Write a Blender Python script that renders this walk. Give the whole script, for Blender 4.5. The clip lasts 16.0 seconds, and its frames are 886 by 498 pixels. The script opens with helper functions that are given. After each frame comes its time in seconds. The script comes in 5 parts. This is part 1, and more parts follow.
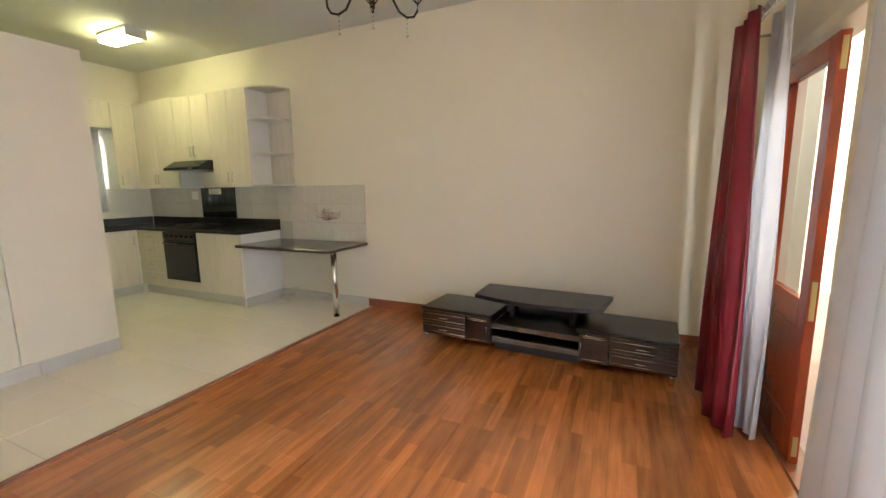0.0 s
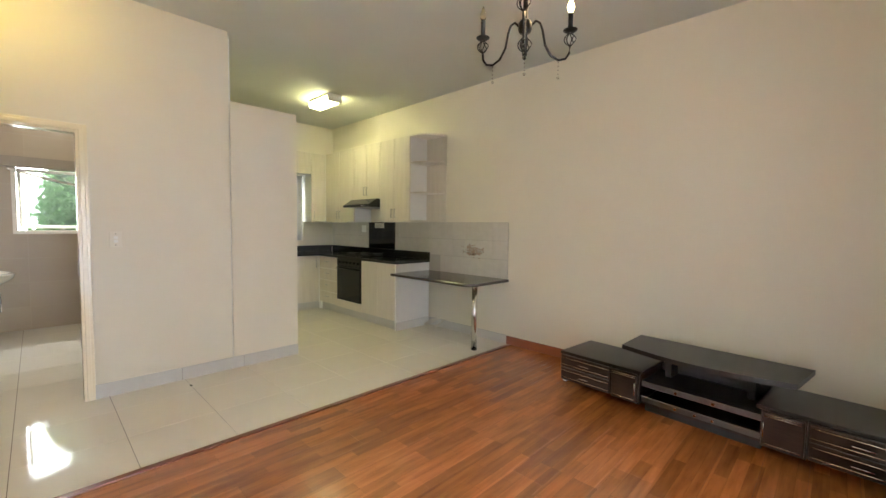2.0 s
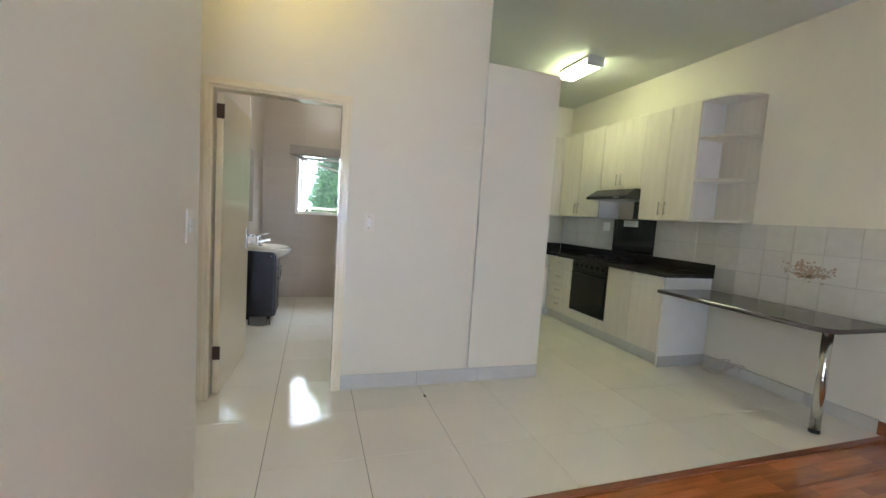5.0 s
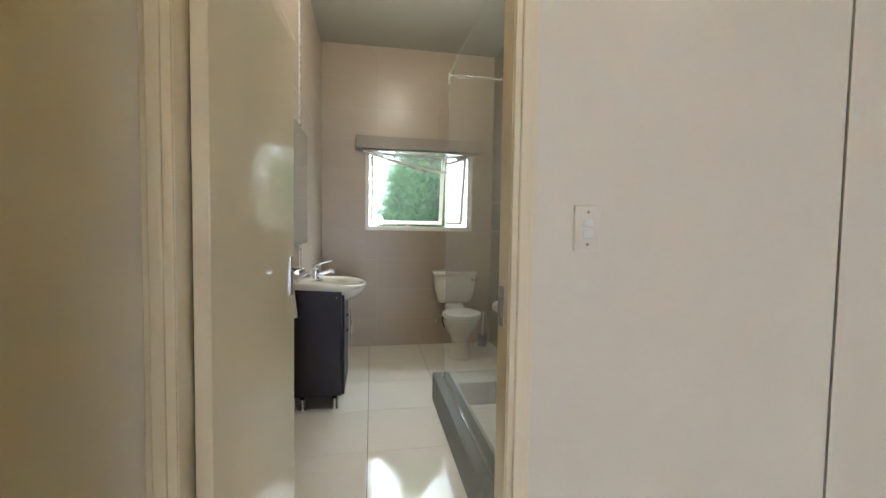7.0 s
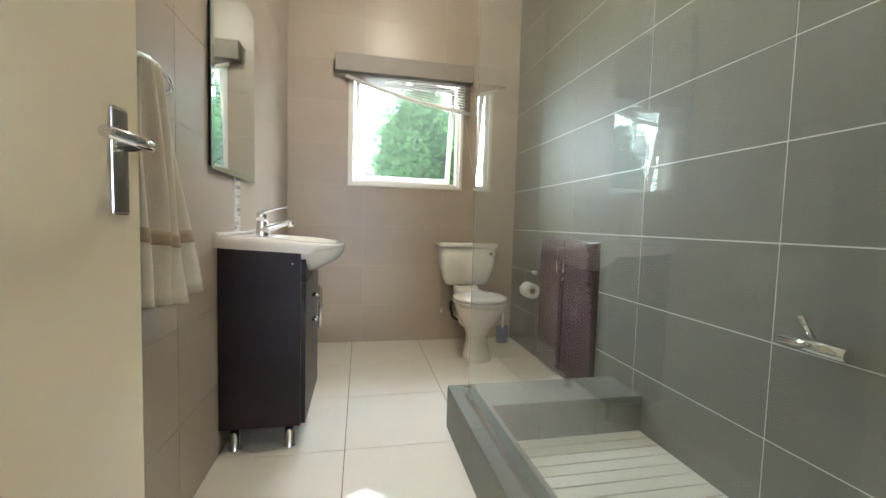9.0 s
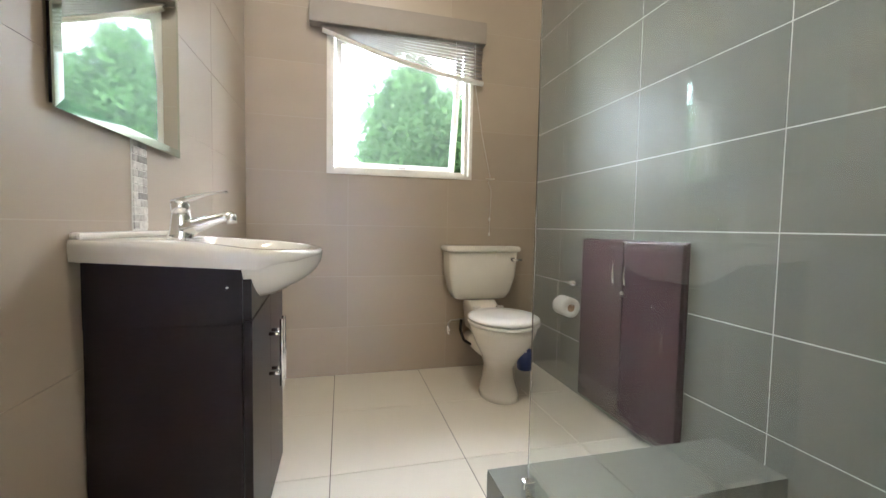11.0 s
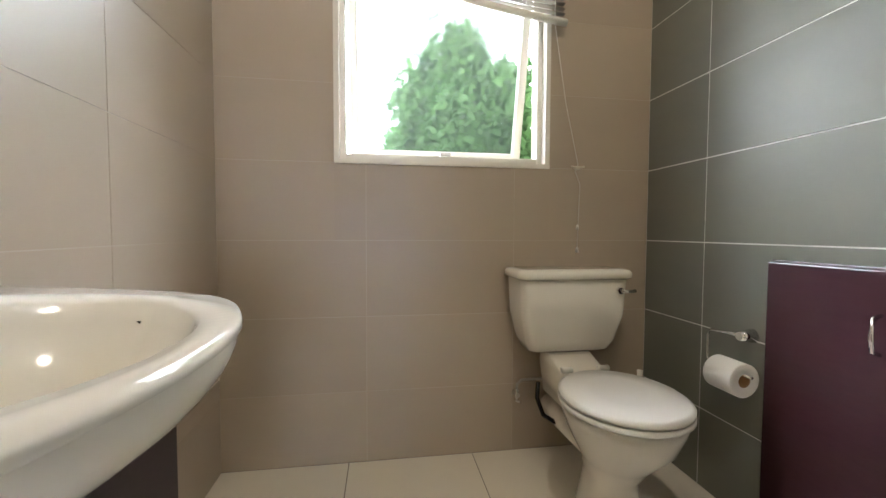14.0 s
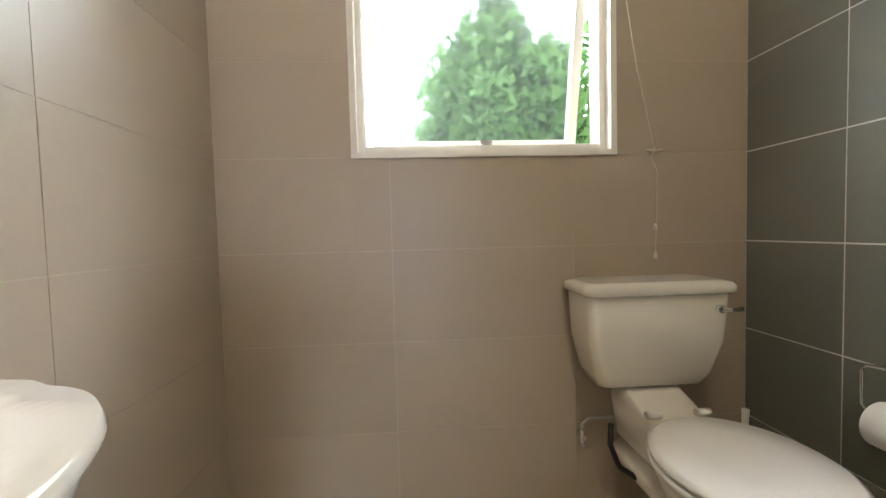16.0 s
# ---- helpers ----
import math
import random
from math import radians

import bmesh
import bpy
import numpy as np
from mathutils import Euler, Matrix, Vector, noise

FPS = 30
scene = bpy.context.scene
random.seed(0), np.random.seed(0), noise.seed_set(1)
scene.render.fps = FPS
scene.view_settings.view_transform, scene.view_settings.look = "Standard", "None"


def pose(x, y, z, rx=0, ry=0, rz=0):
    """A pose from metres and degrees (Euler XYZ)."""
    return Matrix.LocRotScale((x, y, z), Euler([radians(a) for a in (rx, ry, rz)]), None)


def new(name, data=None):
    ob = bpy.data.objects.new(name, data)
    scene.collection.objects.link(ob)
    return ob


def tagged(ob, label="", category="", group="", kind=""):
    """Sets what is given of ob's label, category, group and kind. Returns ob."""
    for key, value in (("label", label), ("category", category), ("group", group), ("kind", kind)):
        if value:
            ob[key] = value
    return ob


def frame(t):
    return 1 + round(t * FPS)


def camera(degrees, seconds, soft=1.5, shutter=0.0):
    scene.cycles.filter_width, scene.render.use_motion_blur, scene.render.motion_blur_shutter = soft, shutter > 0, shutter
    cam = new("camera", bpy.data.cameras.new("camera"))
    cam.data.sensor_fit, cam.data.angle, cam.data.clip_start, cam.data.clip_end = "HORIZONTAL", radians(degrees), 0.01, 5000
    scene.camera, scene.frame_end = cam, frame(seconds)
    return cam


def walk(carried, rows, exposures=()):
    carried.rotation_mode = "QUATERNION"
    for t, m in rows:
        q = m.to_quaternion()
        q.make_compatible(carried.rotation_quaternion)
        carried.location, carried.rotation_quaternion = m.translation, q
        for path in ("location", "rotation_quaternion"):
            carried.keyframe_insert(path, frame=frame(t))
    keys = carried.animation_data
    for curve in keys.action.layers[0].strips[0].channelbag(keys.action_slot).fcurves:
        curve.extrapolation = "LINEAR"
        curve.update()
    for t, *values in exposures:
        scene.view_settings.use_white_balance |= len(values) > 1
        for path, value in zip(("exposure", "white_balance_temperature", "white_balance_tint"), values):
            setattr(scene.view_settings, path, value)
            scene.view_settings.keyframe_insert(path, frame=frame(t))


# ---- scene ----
cam = camera(95.6, 16.0)
# seconds, x, y, z, pitch, roll, yaw
PATH = [
    (0, 0.2045, -0.2594, 1.3366, -8.60, 0.80, 24.01),
    (0.5, 0.2226, -0.2262, 1.3294, -6.51, 0.45, 28.29),
    (1, 0.2265, -0.2364, 1.3260, -4.70, 0.07, 32.99),
    (1.5, 0.2175, -0.2543, 1.3342, -3.67, -0.32, 38.32),
    (2, 0.2331, -0.2540, 1.3271, -3.13, -0.68, 44.58),
    (2.5, 0.1964, -0.2935, 1.3273, -3.07, -1.07, 50.25),
    (3, 0.1639, -0.3175, 1.3227, -3.16, -1.75, 55.42),
    (3.5, 0.0500, -0.3108, 1.3197, -3.45, -2.34, 59.41),
    (4, -0.1685, -0.2815, 1.2831, -3.80, -2.71, 63.21),
    (4.5, -0.4748, -0.2369, 1.2828, -4.44, -3.23, 67.67),
    (5, -0.8593, -0.1910, 1.2806, -4.68, -3.76, 72.23),
    (7.5, -3.1022, -0.3993, 1.1092, -2.75, -0.74, 80.42),
    (8, -3.3803, -0.3383, 1.0095, -3.34, -1.15, 80.28),
    (10.5, -4.2310, -0.3548, 0.8883, -2.94, -1.40, 75.70),
    (11, -4.4336, -0.3561, 0.8846, -3.11, -1.03, 75.81),
    (11.5, -4.6295, -0.3302, 0.8662, -3.20, -1.22, 76.47),
    (12, -4.7871, -0.3453, 0.8765, -3.01, -0.74, 76.84),
    (12.5, -4.9283, -0.3442, 0.9156, -3.03, -0.69, 77.44),
    (13, -5.0354, -0.3029, 0.9192, -2.43, -0.68, 78.71),
    (13.5, -5.1458, -0.2739, 0.9047, -1.94, -0.42, 80.14),
    (14, -5.2469, -0.2585, 0.9201, -2.47, -0.21, 81.35),
    (14.5, -5.3498, -0.2650, 0.9529, -3.03, 0.95, 81.90),
    (15, -5.4344, -0.2263, 0.9423, -2.19, 1.09, 84.12),
    (15.5, -5.4983, -0.1952, 0.9369, -2.03, 1.00, 86.32),
    (16, -5.5397, -0.2322, 0.9448, -2.58, 1.50, 86.52),
]
EXPOSURES = [(0, 0.3, 6450, 10), (2.5, 0.27, 6200, 9), (5, 0.12, 5400, 8), (7.5, 0.25, 5750, 8), (8, 0.45, 5750, 8), (10.5, 0.85, 5750, 12), (12.5, 0.85, 5950, 13), (14, 0.5, 6000, 13), (16, 0.55, 6150, 13)]
walk(cam, [(t, pose(x, y, z, 90 + pitch, roll, yaw)) for t, x, y, z, pitch, roll, yaw in PATH], EXPOSURES)

# ---- light ----
world = bpy.data.worlds.new("world")
scene.world = world
world.use_nodes = True
sky = world.node_tree.nodes.new("ShaderNodeTexSky")
sky.sky_type, sky.sun_disc = "NISHITA", False
sky.sun_elevation, sky.sun_rotation = radians(38), radians(340)
sky.air_density, sky.dust_density = 1.0, 2.0
background = world.node_tree.nodes["Background"]
world.node_tree.links.new(sky.outputs[0], background.inputs[0])
background.inputs[1].default_value = 0.05


def lamp(kind, name, place, energy, colour, turn=(0, 0, 0), **settings):
    data = bpy.data.lights.new(name, kind)
    data.energy, data.color = energy, colour
    for key, value in settings.items():
        if key == "size":
            data.size = value
        elif key == "size_y":
            data.shape, data.size_y = "RECTANGLE", value
        elif key == "angle":
            data.angle = value
        elif key == "radius":
            data.shadow_soft_size = value
    ob = new(name, data)
    ob.matrix_basis = pose(*place, *turn)
    return ob


DAY = (0.90, 0.96, 1.0)
lamp("SUN", "sun", (3, 3, 8), 0.35, (1.0, 0.96, 0.9), (-48, -24, 0), angle=radians(20))
lamp("AREA", "side_daylight", (1.0, 0.10, 1.02), 330, DAY, (0, 90, 0), size=1.8, size_y=1.1)
lamp("AREA", "patio_sky", (2.0, 2.2, 3.2), 60, DAY, (0, 48, 0), size=1.4)
lamp("POINT", "hall_bulb", (-3.15, -0.35, 2.80), 8, (1.0, 0.72, 0.13), radius=0.05)
lamp("POINT", "bath_bulb", (-5.2, -0.05, 2.86), 30, (1.0, 0.86, 0.66), radius=0.06)


# ---- materials ----
def material(name, colour, rough=0.5, metal=0.0, second=None, scale=6.0, detail=5.0, bump=0.0, bump_scale=80.0, stretch=(1, 1, 1),
             amount=0.5, vary=0.0, coat=0.0, rough_vary=0.0, spec=0.5):
    """A procedural surface: two scales of mottling, grain relief and a slight change of gloss."""
    m = bpy.data.materials.new(name)
    m.use_nodes = True
    n, l = m.node_tree.nodes, m.node_tree.links
    b = n["Principled BSDF"]
    b.inputs["Metallic"].default_value = metal
    b.inputs["Specular IOR Level"].default_value = spec
    b.inputs["Coat Weight"].default_value = coat
    b.inputs["Coat Roughness"].default_value = 0.06
    co = n.new("ShaderNodeTexCoord")
    mp = n.new("ShaderNodeMapping")
    geo = n.new("ShaderNodeNewGeometry")
    l.new(geo.outputs["Position"], mp.inputs[0])
    mp.inputs["Scale"].default_value = stretch
    big, fine = n.new("ShaderNodeTexNoise"), n.new("ShaderNodeTexNoise")
    big.inputs["Scale"].default_value, big.inputs["Detail"].default_value = scale, detail
    fine.inputs["Scale"].default_value, fine.inputs["Detail"].default_value = bump_scale, 3
    for t in (big, fine):
        l.new(mp.outputs[0], t.inputs["Vector"])
    second = second or [c * 0.86 for c in colour]
    mix = n.new("ShaderNodeMix")
    mix.data_type = "RGBA"
    mix.inputs[6].default_value, mix.inputs[7].default_value = (*colour, 1), (*second, 1)
    ramp = n.new("ShaderNodeMapRange")
    ramp.inputs[1].default_value, ramp.inputs[2].default_value = 0.3, 0.7
    ramp.inputs[4].default_value = amount
    l.new(big.outputs[0], ramp.inputs[0])
    l.new(ramp.outputs[0], mix.inputs[0])
    out = mix.outputs[2]
    if vary:
        info, hsv, mr = n.new("ShaderNodeObjectInfo"), n.new("ShaderNodeHueSaturation"), n.new("ShaderNodeMapRange")
        mr.inputs[3].default_value, mr.inputs[4].default_value = 1 - vary, 1 + vary
        l.new(info.outputs["Random"], mr.inputs[0])
        l.new(mr.outputs[0], hsv.inputs["Value"])
        l.new(out, hsv.inputs["Color"])
        out = hsv.outputs[0]
    l.new(out, b.inputs["Base Color"])
    rr = n.new("ShaderNodeMapRange")
    rr.inputs[3].default_value, rr.inputs[4].default_value = max(0.02, rough - rough_vary), min(1, rough + rough_vary)
    b.inputs["Roughness"].default_value = rough
    if rough_vary:
        l.new(big.outputs[0], rr.inputs[0])
        l.new(rr.outputs[0], b.inputs["Roughness"])
    if bump:
        bp = n.new("ShaderNodeBump")
        bp.inputs["Strength"].default_value, bp.inputs["Distance"].default_value = bump, 0.002
        l.new(fine.outputs[0], bp.inputs["Height"])
        l.new(bp.outputs[0], b.inputs["Normal"])
    return m


def glow(name, colour, strength):
    m = bpy.data.materials.new(name)
    m.use_nodes = True
    b = m.node_tree.nodes["Principled BSDF"]
    b.inputs["Base Color"].default_value = (*colour, 1)
    b.inputs["Emission Color"].default_value, b.inputs["Emission Strength"].default_value = (*colour, 1), strength
    return m


def glass(name, colour, rough=0.0, ior=1.45):
    m = bpy.data.materials.new(name)
    m.use_nodes = True
    b = m.node_tree.nodes["Principled BSDF"]
    b.inputs["Base Color"].default_value = (*colour, 1)
    b.inputs["Transmission Weight"].default_value, b.inputs["Roughness"].default_value, b.inputs["IOR"].default_value = 1, rough, ior
    return m


def laminate():
    m = material("laminate_floor", (0.31, 0.105, 0.030), 0.2, second=(0.15, 0.043, 0.013), scale=3.2, detail=6, stretch=(9, 1, 1), amount=0.7, vary=0.12, bump=0.06, bump_scale=60)
    n, l = m.node_tree.nodes, m.node_tree.links
    b = n["Principled BSDF"]
    old = b.inputs["Base Color"].links[0].from_socket
    geo, mp, brick = n.new("ShaderNodeNewGeometry"), n.new("ShaderNodeMapping"), n.new("ShaderNodeTexBrick")
    mp.inputs["Rotation"].default_value = (0, 0, radians(90))
    l.new(geo.outputs["Position"], mp.inputs[0])
    l.new(mp.outputs[0], brick.inputs["Vector"])
    brick.inputs["Scale"].default_value = 1.0
    brick.inputs["Brick Width"].default_value, brick.inputs["Row Height"].default_value = 0.43, 0.065
    brick.inputs["Mortar Size"].default_value, brick.inputs["Bias"].default_value = 0.0006, -0.1
    brick.offset, brick.offset_frequency, brick.squash = 0.37, 3, 1.0
    brick.inputs["Color1"].default_value, brick.inputs["Color2"].default_value = (1.3, 1.26, 1.18, 1), (0.70, 0.66, 0.63, 1)
    brick.inputs["Mortar"].default_value = (0.5, 0.5, 0.5, 1)
    mul = n.new("ShaderNodeMix")
    mul.data_type, mul.blend_type = "RGBA", "MULTIPLY"
    mul.inputs[0].default_value = 0.9
    l.new(old, mul.inputs[6])
    l.new(brick.outputs[0], mul.inputs[7])
    l.new(mul.outputs[2], b.inputs["Base Color"])
    return m


def woven(name, colour, through_light, lines=0.0):
    """Thin cloth that lets light through."""
    m = material(name, colour, 0.85, bump=0.3, bump_scale=500, scale=10, amount=0.25)
    n, l = m.node_tree.nodes, m.node_tree.links
    b = n["Principled BSDF"]
    tr, mix = n.new("ShaderNodeBsdfTranslucent"), n.new("ShaderNodeMixShader")
    tr.inputs[0].default_value = (*colour, 1)
    mix.inputs[0].default_value = through_light
    l.new(b.outputs[0], mix.inputs[1])
    l.new(tr.outputs[0], mix.inputs[2])
    last = mix
    if lines:
        clear, m2 = n.new("ShaderNodeBsdfTransparent"), n.new("ShaderNodeMixShader")
        m2.inputs[0].default_value = lines
        l.new(mix.outputs[0], m2.inputs[1])
        l.new(clear.outputs[0], m2.inputs[2])
        last = m2
    l.new(last.outputs[0], n["Material Output"].inputs[0])
    return m


PAINT = material("cream_wall_paint", (0.71, 0.655, 0.535), 0.5, second=(0.68, 0.625, 0.505), scale=2.0, bump=0.12, bump_scale=140, amount=0.5)
CEIL = material("ceiling_paint", (0.60, 0.60, 0.55), 0.8, scale=1.5, bump=0.1, bump_scale=120, amount=0.25)
GLOSS = material("ivory_gloss_paint", (0.78, 0.69, 0.50), 0.12, second=(0.75, 0.65, 0.46), scale=4, bump=0.08, bump_scale=60)
FLOOR_TILE = material("polished_floor_tile", (0.82, 0.765, 0.66), 0.06, second=(0.77, 0.715, 0.61), scale=5, vary=0.02, amount=0.4)
GROUT_F = material("dark_floor_grout", (0.17, 0.14, 0.11), 0.9, bump=0.3)
SKIRT_TILE = material("grey_skirting_tile", (0.56, 0.54, 0.50), 0.08, scale=6)
LAMINATE = laminate()
UNDER = material("laminate_joint", (0.05, 0.02, 0.01), 0.8)
BASE_WOOD = material("red_brown_skirting", (0.20, 0.055, 0.02), 0.3, second=(0.13, 0.035, 0.012), scale=5, stretch=(1, 1, 8))
WARM_TILE = material("taupe_wall_tile", (0.43, 0.36, 0.28), 0.33, second=(0.385, 0.315, 0.24), scale=1.6, detail=2, stretch=(1, 1, 2), vary=0.03, bump=0.05, bump_scale=200, rough_vary=0)
WARM_GROUT = material("taupe_grout", (0.51, 0.45, 0.37), 0.9, second=(0.43, 0.37, 0.29), scale=8)
GREY_TILE = material("slate_grey_wall_tile", (0.19, 0.19, 0.160), 0.42, spec=0.17, second=(0.155, 0.16, 0.145), scale=2, detail=2, stretch=(1, 1, 3), vary=0.05, rough_vary=0, bump=0.02, bump_scale=160)
GREY_GROUT = material("pale_grout", (0.74, 0.73, 0.68), 0.9, scale=10)
CERAMIC = material("white_ceramic", (0.80, 0.76, 0.68), 0.1, second=(0.77, 0.73, 0.64), scale=3, amount=0.3, coat=0.4)
SEAT = material("white_plastic_seat", (0.82, 0.80, 0.75), 0.22, scale=3, amount=0.2)
CHROME = material("chrome", (0.82, 0.83, 0.85), 0.09, 1.0, scale=4, amount=0.2)
STEEL = material("brushed_steel", (0.45, 0.43, 0.40), 0.3, 1.0, stretch=(1, 1, 12), scale=20)
WENGE = material("dark_wenge_melamine", (0.010, 0.0055, 0.0055), 0.34, spec=0.25, second=(0.016, 0.008, 0.008), scale=60, stretch=(1, 1, 3), bump=0.08, bump_scale=150)
PLUM = material("plum_brown_door", (0.036, 0.014, 0.018), 0.25, spec=0.35, second=(0.042, 0.016, 0.02), scale=12, stretch=(1, 1, 6), bump=0.015)
MELAMINE = material("pale_ash_melamine", (0.66, 0.60, 0.50), 0.35, second=(0.54, 0.485, 0.395), scale=6, stretch=(4, 4, 0.4), amount=0.5, vary=0.03)
WHITE_BOARD = material("white_melamine", (0.78, 0.76, 0.72), 0.4, scale=4, amount=0.3)
GRANITE = material("black_granite", (0.014, 0.013, 0.013), 0.1, second=(0.06, 0.05, 0.045), scale=160, detail=2, amount=0.4)
BROWN_GRANITE = material("brown_speckled_granite", (0.05, 0.042, 0.036), 0.12, second=(0.12, 0.10, 0.085), scale=140, detail=2, amount=0.5)
BLACK = material("black_enamel", (0.012, 0.012, 0.013), 0.12, scale=4)
DARK = material("dark_hollow", (0.01, 0.009, 0.009), 0.7)
OVEN_GLASS = material("black_oven_glass", (0.008, 0.008, 0.009), 0.05, scale=4)
SPLASH_TILE = material("off_white_splash_tile", (0.60, 0.565, 0.50), 0.16, second=(0.52, 0.485, 0.42), scale=14, vary=0.03)
SPLASH_GROUT = material("splash_grout", (0.43, 0.40, 0.35), 0.9)
TV_WOOD = material("dark_brown_veneer", (0.018, 0.009, 0.006), 0.28, spec=0.3, second=(0.04, 0.02, 0.013), scale=10, stretch=(1, 1, 14), amount=0.7)
TV_TOP = material("black_brown_gloss_top", (0.010, 0.008, 0.007), 0.3, spec=0.3, second=(0.018, 0.014, 0.012), scale=8)
IRON = material("black_wrought_iron", (0.015, 0.012, 0.010), 0.4, 0.5, scale=30, bump=0.2)
CRYSTAL = glass("crystal_drop", (0.98, 0.95, 0.88), 0.02, 1.6)
BULB = glow("lit_bulb", (1.0, 0.72, 0.32), 30)
TUBE_LIGHT = glow("lit_diffuser", (1.0, 0.96, 0.46), 40)
SKY_WHITE = glow("overcast_sky", (0.95, 0.98, 1.0), 40)
LAMP_BODY = material("white_lamp_body", (0.8, 0.79, 0.74), 0.5)
VELVET = woven("burgundy_satin", (0.15, 0.005, 0.016), 0.1)
VELVET.node_tree.nodes["Principled BSDF"].inputs["Roughness"].default_value = 0.42
LACE = woven("white_lace", (0.62, 0.61, 0.58), 0.12, 0.01)
SHEER = woven("white_sheer", (0.84, 0.84, 0.88), 0.65, 0.12)
DOOR_RED = material("red_varnished_wood", (0.36, 0.055, 0.014), 0.25, second=(0.24, 0.03, 0.01), scale=6, stretch=(6, 6, 1), coat=0.3)
GUN = material("dark_metallic_laminate", (0.10, 0.085, 0.075), 0.35, 0.6)
SATIN = material("satin_chrome", (0.80, 0.79, 0.77), 0.2, 1.0)
RUST = material("rusted_dark_steel", (0.05, 0.028, 0.018), 0.7, second=(0.09, 0.04, 0.02), scale=60)
BRASS = material("worn_brass", (0.55, 0.42, 0.2), 0.35, 0.9)
PANE = glass("window_pane", (0.97, 1.0, 0.98), 0.0, 1.02)


def hazed():
    """Obscure window glass: blurred, with a thin translucent layer scattering daylight as added haze."""
    m = glass("hazed_pane", (0.95, 0.99, 0.96), 0.22, 1.10)
    n, l = m.node_tree.nodes, m.node_tree.links
    film, mix = n.new("ShaderNodeBsdfTranslucent"), n.new("ShaderNodeMixShader")
    film.inputs[0].default_value = (0.92, 0.97, 0.97, 1)
    mix.inputs[0].default_value = 0.004
    l.new(n["Principled BSDF"].outputs[0], mix.inputs[1])
    l.new(film.outputs[0], mix.inputs[2])
    l.new(mix.outputs[0], n["Material Output"].inputs[0])
    return m


FROST = hazed()
SHOWER = glass("shower_glass", (0.93, 0.98, 0.96), 0.0, 1.5)
# pale diffuse veil in the glass, in place of reflections washing over the screen
nodes_, links_ = SHOWER.node_tree.nodes, SHOWER.node_tree.links
veil_, mix_ = nodes_.new("ShaderNodeBsdfDiffuse"), nodes_.new("ShaderNodeMixShader")
veil_.inputs[0].default_value = (0.85, 0.85, 0.82, 1)
mix_.inputs[0].default_value = 0.035
links_.new(nodes_["Principled BSDF"].outputs[0], mix_.inputs[1])
links_.new(veil_.outputs[0], mix_.inputs[2])
links_.new(mix_.outputs[0], nodes_["Material Output"].inputs[0])
MIRROR = material("mirror_silver", (0.83, 0.90, 0.87), 0.02, 1.0, scale=2, amount=0.1)
MIRROR_EDGE = material("bevelled_mirror_edge", (0.70, 0.88, 0.83), 0.05, 1.0, scale=2)
WINDOW_PAINT = material("white_window_paint", (0.80, 0.77, 0.70), 0.35, scale=6)
BLIND = material("grey_brown_venetian", (0.30, 0.26, 0.22), 0.5, scale=10)
CORD = material("white_cord", (0.72, 0.70, 0.66), 0.7)
TOWEL = material("cream_terry_towel", (0.72, 0.66, 0.56), 0.95, bump=1.0, bump_scale=400, scale=12)
BAND = material("tan_woven_band", (0.48, 0.38, 0.26), 0.8, bump=0.4, bump_scale=300)
PAPER = material("white_tissue", (0.85, 0.84, 0.82), 0.95, bump=0.3, bump_scale=200)
CARD = material("brown_card", (0.33, 0.2, 0.1), 0.9)
BLUE = material("blue_plastic", (0.02, 0.04, 0.16), 0.35)
PLASTIC = material("cream_switch_plastic", (0.74, 0.69, 0.58), 0.35, scale=4)
MOSAIC = material("metal_and_stone_mosaic", (0.70, 0.68, 0.64), 0.15, second=(0.36, 0.34, 0.32), scale=90, vary=0.4, amount=0.6)
LEAF = woven("leaf_green", (0.075, 0.17, 0.055), 0.25)
IVY = woven("ivy_green", (0.12, 0.20, 0.03), 0.35)
BARK = material("bark", (0.12, 0.08, 0.05), 0.9, bump=0.6)
GRASS = material("lawn", (0.07, 0.11, 0.035), 0.9, second=(0.12, 0.10, 0.05), scale=3)
BLOCK = material("cream_painted_block", (0.70, 0.60, 0.42), 0.7, second=(0.62, 0.52, 0.35), scale=5, bump=0.3, vary=0.03)
PATIO = material("pink_patio_tile", (0.42, 0.28, 0.22), 0.5, scale=5)
SHOWER_MAT = material("white_rubber_slats", (0.70, 0.68, 0.60), 0.6, scale=8)
METAL_STRIP = material("gold_trim", (0.75, 0.65, 0.52), 0.25, 1.0)
FLOWER = material("painted_flowers", (0.36, 0.20, 0.14), 0.2, second=(0.36, 0.33, 0.26), scale=45, amount=1.0)
WIRE = material("cream_cable", (0.55, 0.50, 0.40), 0.6)
STRIKE = material("worn_steel_strike", (0.35, 0.31, 0.25), 0.4, 0.9)


# ---- helpers for shapes ----
def box(bm, x0, x1, y0, y1, z0, z1, bevel=0.0, m=None):
    made = bmesh.ops.create_cube(bm, size=1)["verts"]
    bmesh.ops.scale(bm, vec=(abs(x1 - x0), abs(y1 - y0), abs(z1 - z0)), verts=made)
    bmesh.ops.translate(bm, vec=((x0 + x1) / 2, (y0 + y1) / 2, (z0 + z1) / 2), verts=made)
    if bevel:
        edges = list({e for v in made for e in v.link_edges})
        got = bmesh.ops.bevel(bm, geom=edges, offset=bevel, segments=2, profile=0.5, affect="EDGES")
        made = [v for v in got["verts"]]
    return bm


def B(*args, bevel=0.0):
    return box(bmesh.new(), *args, bevel=bevel)


